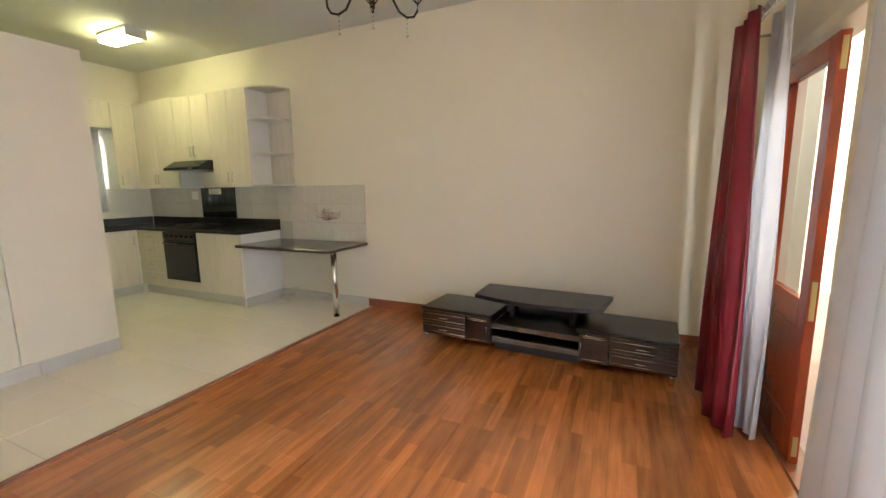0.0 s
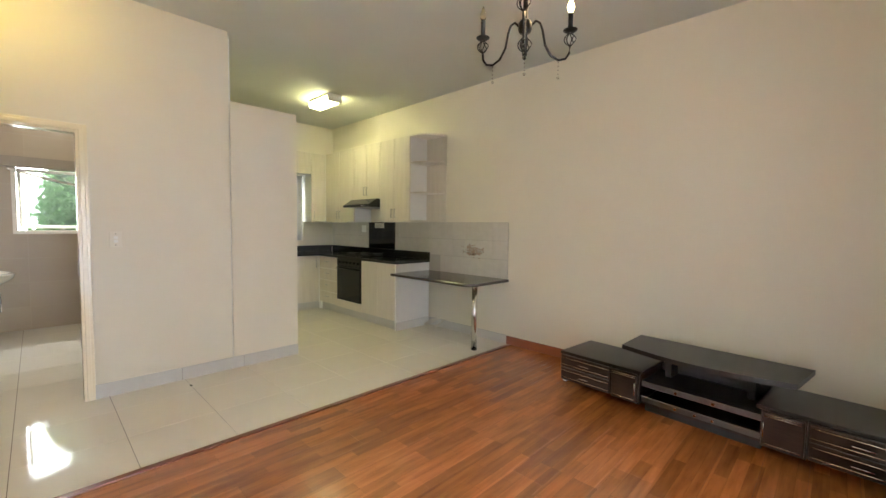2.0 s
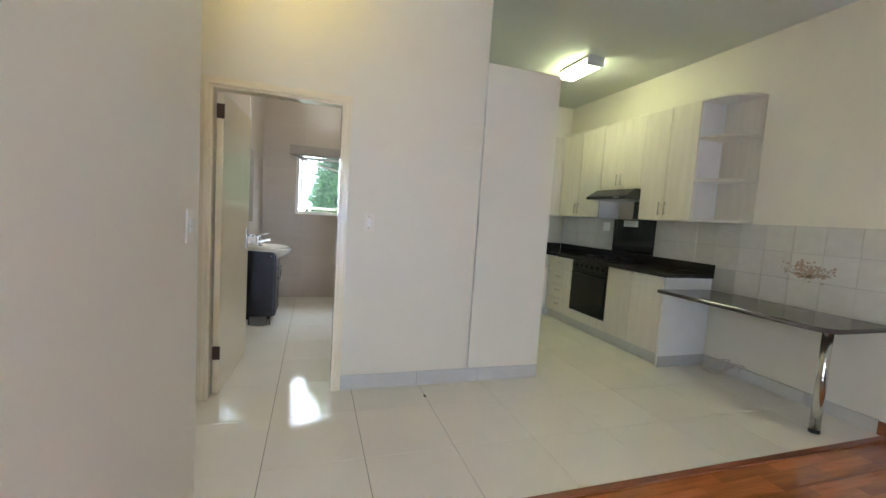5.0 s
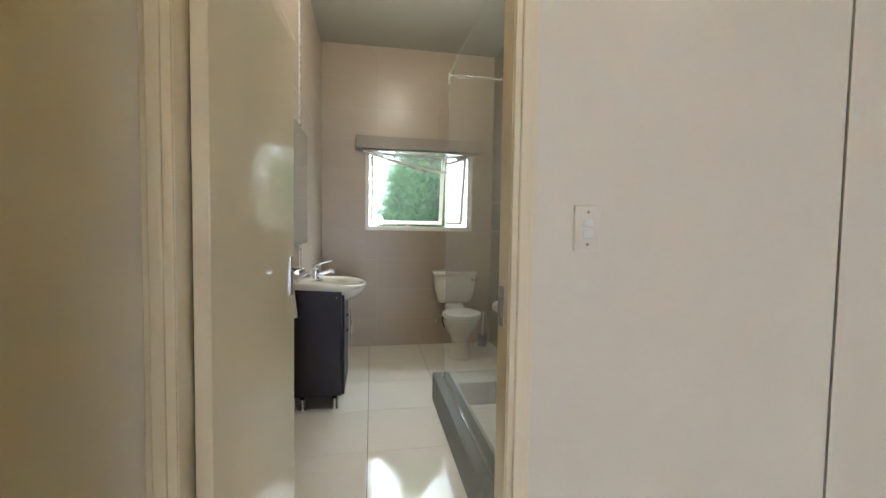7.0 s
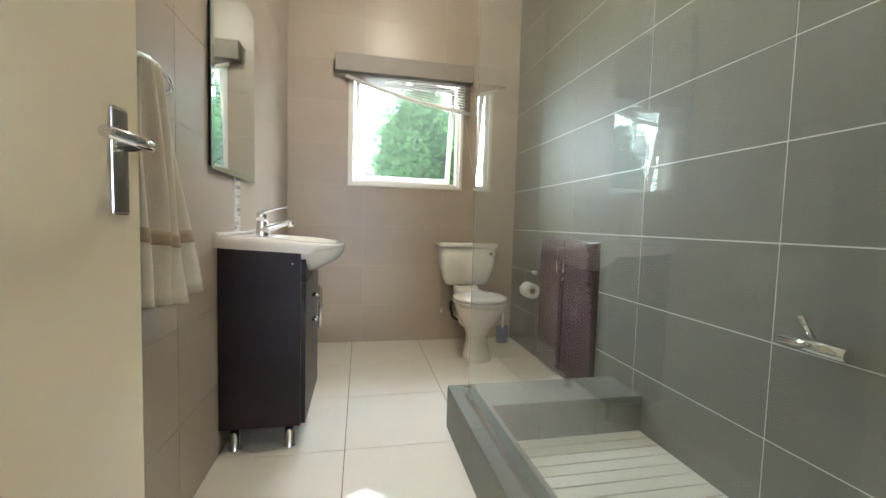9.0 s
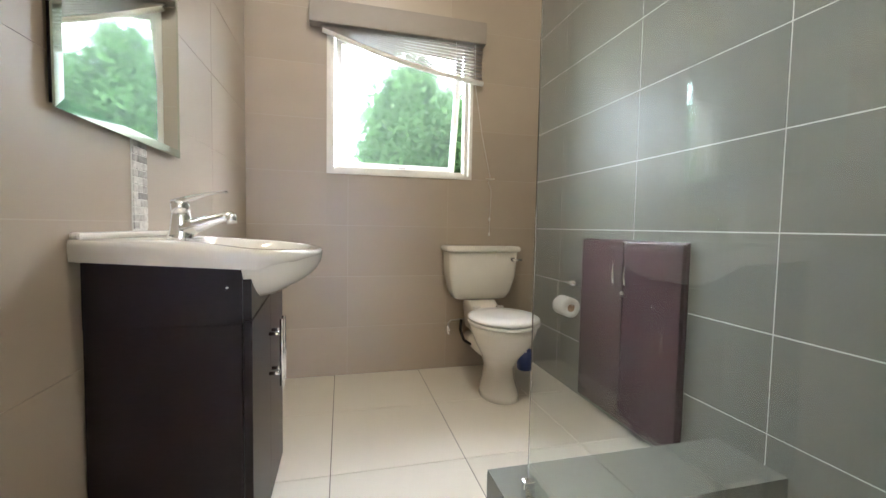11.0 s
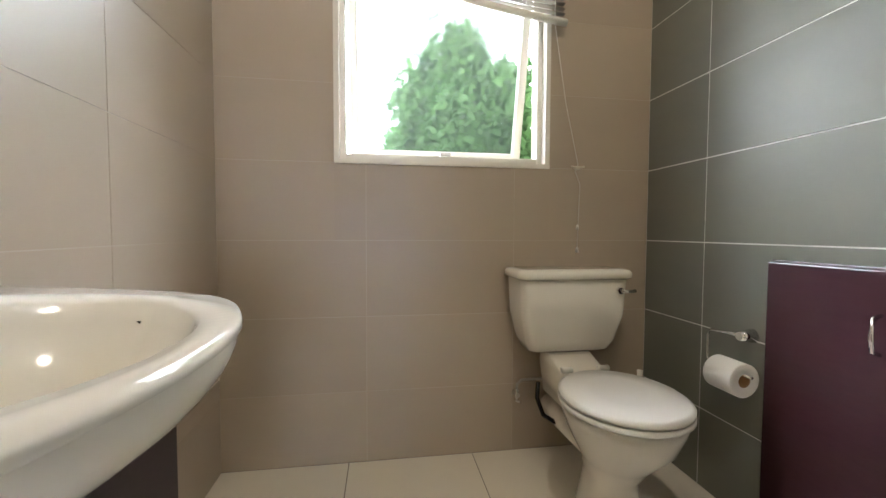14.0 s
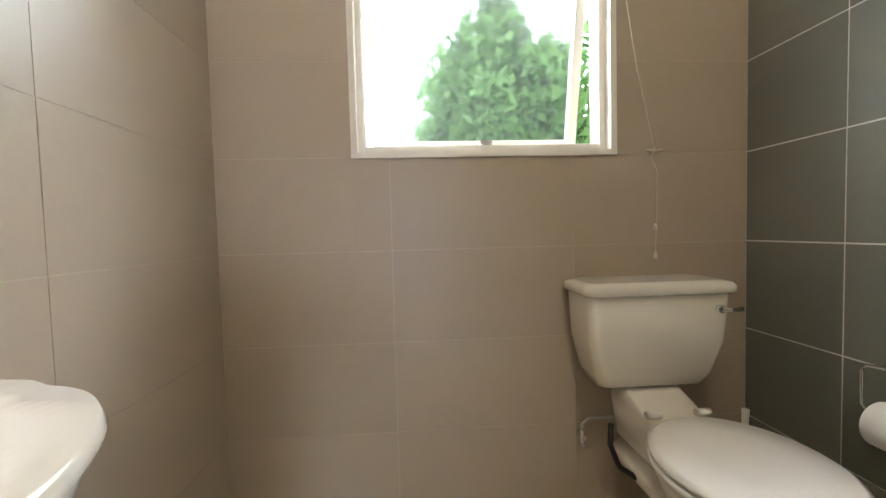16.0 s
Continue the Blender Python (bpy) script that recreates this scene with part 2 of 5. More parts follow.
def tube(points, r, sides=10, bm=None, closed=False):
    """A round rod along a line of places; r is one radius or one for each place."""
    bm = bm or bmesh.new()
    pts = [Vector(p) for p in points]
    rings = []
    up = Vector((0.13, 0.21, 0.97))
    for i, p in enumerate(pts):
        d = (pts[min(i + 1, len(pts) - 1)] - pts[max(i - 1, 0)]).normalized()
        side = d.cross(up)
        if side.length < 0.05:
            side = d.cross(Vector((1, 0, 0)))
        side.normalize()
        over = side.cross(d)
        rad = r[i] if isinstance(r, (list, tuple)) else r
        rings.append([bm.verts.new(p + (side * math.cos(a) + over * math.sin(a)) * rad) for a in [2 * math.pi * k / sides for k in range(sides)]])
    for a, b in zip(rings, rings[1:]):
        for k in range(sides):
            bm.faces.new((a[k], a[(k + 1) % sides], b[(k + 1) % sides], b[k])).smooth = True
    bm.faces.new(rings[0][::-1])
    bm.faces.new(rings[-1])
    return bm


def loft(loops, bm=None, caps=(True, True), smooth=True):
    """Skin over closed loops of equally many places."""
    bm = bm or bmesh.new()
    rows = [[bm.verts.new(p) for p in loop] for loop in loops]
    n = len(rows[0])
    for a, b in zip(rows, rows[1:]):
        for k in range(n):
            bm.faces.new((a[k], a[(k + 1) % n], b[(k + 1) % n], b[k])).smooth = smooth
    if caps[0]:
        bm.faces.new(rows[0][::-1])
    if caps[1]:
        bm.faces.new(rows[-1])
    bmesh.ops.recalc_face_normals(bm, faces=bm.faces)
    return bm


def lathe(profile, x, y, z, sides=20):
    return loft([[(x + r * math.cos(2 * math.pi * k / sides), y + r * math.sin(2 * math.pi * k / sides), z + h) for k in range(sides)] for r, h in profile])


def disc(bm, centre, axis, r, depth, sides=16):
    a = Vector(axis).normalized()
    return tube([Vector(centre) - a * depth / 2, Vector(centre) + a * depth / 2], r, sides, bm)


def mesh_of(name, bm, mat):
    me = bpy.data.meshes.new(name)
    bm.to_mesh(me)
    bm.free()
    me.materials.append(mat)
    return me


def part(name, bm, mat, parent=None, label=""):
    ob = new(name, mesh_of(name, bm, mat))
    if parent:
        ob.parent = parent
        root = parent.parent or parent
        ob.matrix_parent_inverse = root.matrix_basis.inverted() if parent.parent is None else Matrix()
    return tagged(ob, label)


def thing(name, label, category, place, group="", kind=""):
    ob = new(name)
    ob.empty_display_size = 0.05
    ob.matrix_basis = pose(*place)
    return tagged(ob, label, category, group, kind)


def solid(name, bm, mat, label, category, group="", kind=""):
    return tagged(part(name, bm, mat), label, category, group, kind)


def structure(name, bm, mat, label, category):
    return solid(name, bm, mat, label, category, "", "structure")


SHARED = {}


def piece(name, parent, mat, x0, x1, y0, y1, z0, z1, bevel=0.0015):
    """One tile, board or block; alike ones share a mesh."""
    key = (name, mat.name, round(x1 - x0, 4), round(y1 - y0, 4), round(z1 - z0, 4))
    if key not in SHARED:
        a, b, c = (x1 - x0) / 2, (y1 - y0) / 2, (z1 - z0) / 2
        SHARED[key] = mesh_of(name, B(-a, a, -b, b, -c, c, bevel=0), mat)
    ob = new(name, SHARED[key])
    ob.parent = parent
    ob.matrix_basis = pose((x0 + x1) / 2, (y0 + y1) / 2, (z0 + z1) / 2)
    ob.matrix_parent_inverse = parent.matrix_basis.inverted()
    return ob


def cuts(lo, hi, origin, step):
    k = math.ceil((lo - origin) / step + 1e-6)
    out = [lo]
    while origin + k * step < hi - 1e-6:
        if origin + k * step - lo > 0.012 and hi - origin - k * step > 0.012:
            out.append(origin + k * step)
        k += 1
    return out + [hi]


# ---- the large structure ----
TV_Y, KIT_X, DOOR_X, WIN_X, GREY_Y, LEFT_Y, HALL_Y, EAST_X = 3.506, -6.25, -3.701, -6.846, 0.882, -0.864, -0.605, 0.97
TOP, BATH_TOP, EDGE_X = 3.03, 3.0, -2.385

wall_north = structure("wall_north", B(KIT_X - 0.12, EAST_X + 0.2, TV_Y, TV_Y + 0.15, 0, TOP), PAINT, "long cream painted plaster wall", "wall")
KW0, KW1, KWZ0, KWZ1 = 1.75, 2.90, 1.10, 2.14
bm = bmesh.new()
box(bm, KIT_X - 0.12, KIT_X, 1.03, KW0, 0, TOP)
box(bm, KIT_X - 0.12, KIT_X, KW1, TV_Y, 0, TOP)
box(bm, KIT_X - 0.12, KIT_X, KW0, KW1, 0, KWZ0)
box(bm, KIT_X - 0.12, KIT_X, KW0, KW1, KWZ1, TOP)
wall_kitchen = structure("wall_kitchen", bm, PAINT, "cream painted kitchen wall", "wall")
bm = bmesh.new()
DL, DR, DT = -0.829, -0.004, 2.0
box(bm, DOOR_X - 0.075, DOOR_X, -2.4, DL, 0, TOP)
box(bm, DOOR_X - 0.075, DOOR_X, DR, 0.994, 0, TOP)
box(bm, DOOR_X - 0.075, DOOR_X, DL, DR, DT, TOP)
wall_door = structure("wall_hall", bm, PAINT, "cream painted wall with the bathroom doorway", "wall")
wall_left = structure("wall_south", B(-2.60, EAST_X + 0.2, HALL_Y - 0.14, HALL_Y, 0, TOP, bevel=0.004), PAINT, "cream painted wall ending at the passage", "wall")
structure("wall_passage_end", B(DOOR_X, -2.46, -2.4, -2.28, 0, TOP), PAINT, "cream painted end wall of the passage", "wall")
structure("wall_passage_side", B(-2.60, -2.46, -2.28, HALL_Y - 0.14, 0, TOP), PAINT, "cream painted side wall of the passage", "wall")
bm = bmesh.new()
OY0, OY1, OZ = 1.70, 2.68, 2.02
box(bm, EAST_X, EAST_X + 0.2, OY1, TV_Y, 0, TOP)
box(bm, EAST_X, EAST_X + 0.2, 1.2, OY0, 0, TOP)
box(bm, EAST_X, EAST_X + 0.2, HALL_Y, -0.55, 0, TOP)
box(bm, EAST_X, EAST_X + 0.2, OY0, OY1, OZ, TOP)
box(bm, EAST_X, EAST_X + 0.2, -0.55, 1.2, 2.1, TOP)
box(bm, EAST_X, EAST_X + 0.2, -0.55, 1.2, 0, 0.05)
structure("wall_east", bm, PAINT, "cream painted outer wall with the patio doorway", "wall")

wall_partition = structure("wall_partition", B(KIT_X - 0.6, DOOR_X - 0.075, GREY_Y + 0.0015, 1.03, 0, TOP), GREY_GROUT, "wall of large slate-grey tiles with pale joints", "wall")
wall_bath = structure("wall_bath", B(WIN_X - 0.2, DOOR_X - 0.075, LEFT_Y - 0.13, LEFT_Y - 0.0015, 0, TOP), WARM_GROUT, "wall of large taupe tiles beside the basin", "wall")
WY0, WY1, WZ0, WZ1 = -0.437, 0.428, 1.188, 2.03
bm = bmesh.new()
box(bm, WIN_X - 0.2, WIN_X - 0.0015, LEFT_Y - 0.13, WY0, 0, TOP)
box(bm, WIN_X - 0.2, WIN_X - 0.0015, WY1, 1.03, 0, TOP)
box(bm, WIN_X - 0.2, WIN_X - 0.0015, WY0, WY1, 0, WZ0)
box(bm, WIN_X - 0.2, WIN_X - 0.0015, WY0, WY1, WZ1, TOP)
wall_window = structure("wall_window", bm, WARM_GROUT, "wall of large taupe tiles around the window", "wall")

structure("ceiling", B(KIT_X - 0.12, EAST_X + 0.2, -2.4, TV_Y + 0.15, TOP, TOP + 0.1), CEIL, "plain off-white ceiling", "ceiling")
structure("ceiling_bath", B(WIN_X - 0.2, DOOR_X - 0.075, LEFT_Y - 0.13, 1.03, BATH_TOP, BATH_TOP + 0.03), CEIL, "plain white bathroom ceiling", "ceiling")
floor_tiled = structure("floor_tiled", B(WIN_X - 0.2, EDGE_X, -2.4, TV_Y + 0.15, -0.1, -0.0025), GROUT_F, "polished cream floor tiles with dark joints", "floor")
floor_wood = structure("floor_wood", B(EDGE_X, EAST_X + 0.02, HALL_Y - 0.1, TV_Y + 0.1, -0.1, -0.002), UNDER, "glossy red-brown strip laminate floor", "floor")
structure("ground", B(-60, 60, -60, 60, -0.3, -0.16), GRASS, "open grass around the house", "ground")
structure("patio", B(EAST_X + 0.02, 5.0, -3, 9, -0.16, -0.03), PATIO, "pink tiled patio beyond the door", "floor")

structure("trim", B(EDGE_X - 0.012, EDGE_X + 0.03, HALL_Y, TV_Y - 0.014, -0.002, 0.008, bevel=0.003), BASE_WOOD, "narrow wooden strip between tiles and laminate", "trim")
bm = B(EDGE_X - 0.04, EAST_X, TV_Y - 0.014, TV_Y, 0, 0.095, bevel=0.004)
structure("baseboard", bm, BASE_WOOD, "red-brown wooden skirting board", "baseboard")
structure("baseboard", B(EDGE_X - 0.04, EAST_X, HALL_Y, HALL_Y + 0.014, 0, 0.095, bevel=0.004), BASE_WOOD, "red-brown wooden skirting board", "baseboard")
skirting = structure("baseboard_tiled", B(DOOR_X + 0.001, DOOR_X + 0.005, 0.03, 1.62, 0, 0.105), GROUT_F, "glossy grey tile skirting", "baseboard")
for a, b in ((0.03, 0.588), (0.591, 1.09), (1.093, 1.618)):
    piece("tile", skirting, SKIRT_TILE, DOOR_X + 0.005, DOOR_X + 0.012, a, b, 0.001, 0.107)
skirting = structure("baseboard_tiled", B(-3.71, EDGE_X - 0.04, TV_Y - 0.004, TV_Y, 0, 0.10), GROUT_F, "glossy grey tile skirting under the breakfast bar", "baseboard")
for a, b in ((-3.71, -3.36), (-3.357, -2.86), (-2.857, EDGE_X - 0.04)):
    piece("tile", skirting, SKIRT_TILE, a, b, TV_Y - 0.012, TV_Y - 0.004, 0.001, 0.10)

# ---- bathroom door ----
frame_ob = thing("door_frame", "ivory painted wooden door frame with moulded edges", "door frame", (DOOR_X, DL, 0), kind="structure")
for name, y0, y1 in (("jamb", DL, DL + 0.03), ("jamb", DR - 0.03, DR)):
    part(name, B(DOOR_X - 0.075, DOOR_X + 0.004, y0, y1, 0, DT - 0.03), GLOSS, frame_ob)
part("head", B(DOOR_X - 0.075, DOOR_X + 0.004, DL, DR, DT - 0.03, DT), GLOSS, frame_ob)
for y0, y1 in ((DL - 0.035, DL + 0.028), (DR - 0.028, DR + 0.035)):
    bm = B(DOOR_X + 0.001, DOOR_X + 0.012, y0, y1, 0, DT + 0.035, bevel=0.003)
    box(bm, DOOR_X + 0.010, DOOR_X + 0.022, y0 + 0.016, y1 - 0.018, 0, DT + 0.018, bevel=0.004)
    part("architrave", bm, GLOSS, frame_ob)
bm = B(DOOR_X + 0.001, DOOR_X + 0.0115, DL + 0.028, DR - 0.028, DT - 0.028, DT + 0.035, bevel=0.003)
box(bm, DOOR_X + 0.010, DOOR_X + 0.0215, DL - 0.019, DR + 0.017, DT - 0.012, DT + 0.018, bevel=0.004)
part("architrave", bm, GLOSS, frame_ob)
bm = B(DOOR_X - 0.06, DOOR_X - 0.03, DR - 0.033, DR - 0.029, 0.94, 1.048, bevel=0.001)
box(bm, DOOR_X - 0.06, DOOR_X - 0.035, DR - 0.036, DR - 0.031, 0.965, 1.02)
part("strike_plate", bm, STRIKE, frame_ob, "worn steel strike plate")

door = thing("door", "ivory gloss painted flush door standing open", "door", (DOOR_X - 0.10, DL + 0.035, 0), kind="structure")
door.matrix_basis = Matrix()
leaf = part("leaf", B(-0.765, 0, -0.02, 0.02, 0.008, DT - 0.04, bevel=0.003), GLOSS, door)
for z in (0.24, 1.80):
    part("hinge", B(-0.001, 0.006, -0.020, 0.026, z, z + 0.09, bevel=0.002), RUST, door, "rusty steel hinge")
bm = B(-0.73, -0.69, 0.02, 0.026, 0.915, 1.075, bevel=0.004)
part("handle_plate", bm, CHROME, door, "chrome handle plate")
lever = tube([(-0.71, 0.02, 1.02), (-0.71, 0.065, 1.02), (-0.695, 0.072, 1.02), (-0.60, 0.072, 1.02)], [0.010, 0.010, 0.010, 0.008])
part("handle", lever, CHROME, door, "chrome lever handle")
part("lock_face", B(-0.769, -0.764, -0.011, 0.011, 0.94, 1.10), STRIKE, door)
door.matrix_basis = pose(DOOR_X - 0.055, DL + 0.058, 0, 0, 0, -3.8)


def switch(x, y, z, group="", rockers=2, h=0.12, w=0.075):
    s = thing("light_switch", "cream plastic wall switch on painted plaster", "switch", (x, y, z), group)
    part("plate", B(x, x + 0.007, y - w / 2, y + w / 2, z - h / 2, z + h / 2, bevel=0.003), PLASTIC, s)
    for k in range(rockers):
        zz = z - 0.014 + 0.028 * k
        part("rocker", B(x + 0.006, x + 0.012, y - 0.013, y + 0.013, zz - 0.010, zz + 0.010, bevel=0.002), LAMP_BODY, s)
    for zz in (z - 0.042, z + 0.042):
        part("screw", disc(bmesh.new(), (x + 0.007, y, zz), (1, 0, 0), 0.004, 0.002, 8), STRIKE, s)
    return s


switch(DOOR_X + 0.001, 0.177, 1.203)
s = thing("light_switch", "cream plastic wall switch near the wall end", "switch", (-2.46, HALL_Y, 1.2))
part("plate", B(-2.50, -2.425, HALL_Y + 0.001, HALL_Y + 0.008, 1.13, 1.25, bevel=0.003), PLASTIC, s)
for zz in (1.176, 1.204):
    part("rocker", B(-2.475, -2.45, HALL_Y + 0.008, HALL_Y + 0.013, zz - 0.01, zz + 0.01, bevel=0.002), LAMP_BODY, s)

# ---- tall cupboard at the kitchen's edge ----
tall = thing("tall_cupboard", "tall white melamine cupboard standing beside the passage wall", "cupboard", (-4.0, 1.3, 0))
part("body", B(DOOR_X - 0.55, DOOR_X - 0.001, 1.034, 1.60, 0.10, 2.43, bevel=0.002), WHITE_BOARD, tall)
part("side_panel", B(DOOR_X, DOOR_X + 0.004, 1.000, 1.619, 0.108, 2.43), PAINT, tall, "cream side panel")
part("door", B(DOOR_X - 0.55, DOOR_X - 0.002, 1.603, 1.619, 0.11, 2.425, bevel=0.002), MELAMINE, tall)
part("plinth", B(DOOR_X - 0.55, DOOR_X - 0.02, 1.034, 1.58, 0, 0.10), WHITE_BOARD, tall)


# ---- kitchen units ----
def bar_handle(parent, x, y, z0, z1, r=0.005):
    bm = tube([(x, y - 0.028, z0), (x, y - 0.028, z1)], r * 1.3, 8)
    for z in (z0 + 0.012, z1 - 0.012):
        tube([(x, y, z), (x, y - 0.028, z)], r * 0.8, 8, bm)
    return part("handle", bm, STEEL, parent, "brushed steel bar handle")


FY = 2.915
base_group = "kitchen base units"


def base_unit(x0, x1, doors, drawers=0):
    u = thing("base_cabinet", "pale ash melamine base cabinet under black granite", "cabinet", ((x0 + x1) / 2, 3.2, 0), base_group)
    part("body", B(x0, x1, FY + 0.02, TV_Y - 0.015, 0.12, 0.848), WHITE_BOARD, u)
    part("plinth", B(x0, x1, FY + 0.05, FY + 0.065, 0, 0.12), SKIRT_TILE, u, "grey tiled plinth")
    if drawers:
        h = 0.72 / drawers
        for k in range(drawers):
            z0 = 0.125 + k * h
            d = part("drawer_front", B(x0 + 0.002, x1 - 0.002, FY, FY + 0.018, z0 + 0.003, z0 + h - 0.004, bevel=0.002), MELAMINE, u)
            xm, zm = (x0 + x1) / 2, z0 + h * 0.6
            bm = tube([(xm - 0.05, FY - 0.026, zm), (xm + 0.05, FY - 0.026, zm)], 0.005, 8)
            for q in (-0.04, 0.04):
                tube([(xm + q, FY, zm), (xm + q, FY - 0.026, zm)], 0.004, 8, bm)
            part("handle", bm, STEEL, d, "brushed steel bar handle")
    w = (x1 - x0) / max(1, doors)
    for k in range(doors):
        d = part("door", B(x0 + k * w + 0.003, x0 + (k + 1) * w - 0.003, FY, FY + 0.018, 0.125, 0.845, bevel=0.002), MELAMINE, u)
    return u


base_unit(-5.645, -5.12, 0, 4)
base_unit(-4.475, -3.74, 2)
end_panel = solid("end_panel", B(-3.738, -3.715, FY + 0.004, TV_Y - 0.014, 0.0, 0.848, bevel=0.002), WHITE_BOARD, "white melamine end panel closing the kitchen run", "panel")
piece("tile", end_panel, SKIRT_TILE, -3.7148, -3.708, FY + 0.006, TV_Y - 0.016, 0.001, 0.105)
u = thing("base_cabinet", "pale ash melamine base cabinet along the kitchen back wall", "cabinet", (-5.95, 2.3, 0), base_group)
part("body", B(KIT_X + 0.003, -5.67, 1.66, FY + 0.019, 0.12, 0.848), WHITE_BOARD, u)
part("corner_body", B(KIT_X + 0.003, -5.647, FY + 0.02, TV_Y - 0.015, 0.0, 0.848), WHITE_BOARD, u)
part("plinth", B(-5.72, -5.70, 1.66, FY + 0.049, 0, 0.12), SKIRT_TILE, u)
for k in range(3):
    y1 = FY - 0.01 - k * 0.41
    d = part("door", B(-5.669, -5.651, y1 - 0.405, y1, 0.125, 0.845, bevel=0.002), MELAMINE, u)
    bm = tube([(-5.622, y1 - 0.05, 0.66), (-5.622, y1 - 0.05, 0.79)], 0.005, 8)
    for z in (0.675, 0.775):
        tube([(-5.65, y1 - 0.05, z), (-5.622, y1 - 0.05, z)], 0.004, 8, bm)
    part("handle", bm, STEEL, d, "brushed steel bar handle")

bm = B(-5.66, -3.70, FY - 0.025, TV_Y - 0.012, 0.85, 0.888, bevel=0.006)
box(bm, KIT_X + 0.012, -5.625, 1.64, TV_Y - 0.012, 0.851, 0.889, bevel=0.006)
counter = thing("worktop", "glossy black granite kitchen worktop with upstand", "worktop", (-4.7, 3.2, 0.85))
part("slab", bm, GRANITE, counter)
part("upstand", B(KIT_X + 0.034, -3.70, TV_Y - 0.034, TV_Y - 0.012, 0.889, 0.985, bevel=0.003), GRANITE, counter)
part("upstand", B(KIT_X + 0.012, KIT_X + 0.033, 1.64, TV_Y - 0.036, 0.890, 0.985, bevel=0.003), GRANITE, counter)

oven = thing("oven", "black glass built-in oven below the hob", "oven", (-4.8, 3.0, 0.15))
part("body", B(-5.10, -4.49, FY + 0.01, TV_Y - 0.02, 0.23, 0.845), DARK, oven)
part("door", B(-5.095, -4.495, FY - 0.012, FY + 0.008, 0.235, 0.735, bevel=0.004), OVEN_GLASS, oven, "black glass oven door")
panel = part("control_panel", B(-5.095, -4.495, FY - 0.012, FY + 0.008, 0.742, 0.845, bevel=0.003), BLACK, oven)
for k in range(6):
    part("knob", disc(bmesh.new(), (-5.03 + 0.094 * k, FY - 0.022, 0.795), (0, 1, 0), 0.017, 0.022), BLACK, panel, "black control knob")
bm = tube([(-5.05, FY - 0.045, 0.705), (-4.54, FY - 0.045, 0.705)], 0.009, 8)
for x in (-5.04, -4.55):
    tube([(x, FY - 0.01, 0.705), (x, FY - 0.045, 0.705)], 0.007, 8, bm)
part("handle", bm, BLACK, oven)
solid("kick_board", B(-5.12, -4.475, FY, FY + 0.018, 0.12, 0.228), MELAMINE, "pale ash strip under the oven", "panel")
solid("plinth", B(-5.12, -4.475, FY + 0.05, FY + 0.065, 0, 0.119), SKIRT_TILE, "grey tiled plinth under the oven", "plinth")
hob = thing("hob", "black gas hob with cast pan supports on granite", "hob", (-4.8, 3.2, 0.888))
part("plate", B(-5.09, -4.50, 2.97, 3.42, 0.8885, 0.896, bevel=0.003), BLACK, hob)
for x, y in ((-4.95, 3.08), (-4.64, 3.08), (-4.95, 3.31), (-4.64, 3.31)):
    part("burner", lathe([(0.045, 0), (0.045, 0.012), (0.03, 0.018), (0.0, 0.018)], x, y, 0.896, 14), DARK, hob)
    bm = bmesh.new()
    for q in (0, 90):
        c, s2 = math.cos(radians(q)) * 0.10, math.sin(radians(q)) * 0.10
        tube([(x - c, y - s2, 0.897), (x - c, y - s2, 0.925), (x + c, y + s2, 0.925), (x + c, y + s2, 0.897)], 0.004, 6, bm)
    part("pan_support", bm, IRON, hob)
solid("splash_panel", B(-5.10, -4.45, TV_Y - 0.03, TV_Y - 0.0125, 0.986, 1.388, bevel=0.002), OVEN_GLASS, "black glass panel on the wall behind the hob", "panel")
solid("splash_panel", B(-4.80, -4.45, TV_Y - 0.028, TV_Y - 0.003, 1.392, 1.598, bevel=0.002), OVEN_GLASS, "narrow black glass panel rising to the cooker hood", "panel")
sticker = solid("notice_card", B(-4.93, -4.70, TV_Y - 0.034, TV_Y - 0.0305, 1.30, 1.375), LAMP_BODY, "small white paper stuck on the black panel", "card")
for k in range(3):
    part("print_line", B(-4.91, -4.73, TV_Y - 0.0350, TV_Y - 0.0342, 1.318 + 0.02 * k, 1.324 + 0.02 * k), STEEL, sticker)
sock = thing("socket", "white double wall socket on splash tiles", "socket", (-5.25, TV_Y, 1.2))
part("plate", B(-5.31, -5.19, TV_Y - 0.022, TV_Y - 0.0125, 1.23, 1.34, bevel=0.003), LAMP_BODY, sock)

UY = 3.186
upper_group = "kitchen wall units"


def wall_unit(x0, x1, z0, doors, z1=2.51):
    u = thing("wall_cabinet", "pale ash melamine wall cabinet in the kitchen", "cabinet", ((x0 + x1) / 2, 3.3, z0), upper_group)
    part("body", B(x0, x1, UY + 0.019, TV_Y - 0.002, z0, z1), WHITE_BOARD, u)
    w = (x1 - x0) / doors
    for k in range(doors):
        a, b = x0 + k * w, x0 + (k + 1) * w
        d = part("door", B(a + 0.0028, b - 0.0028, UY, UY + 0.018, z0 + 0.002, z1 - 0.002, bevel=0.002), MELAMINE, u)
        hx = b - 0.035 if k % 2 == 0 and doors > 1 else a + 0.035
        bar_handle(d, hx, UY, z0 + 0.05, z0 + 0.18)
    return u


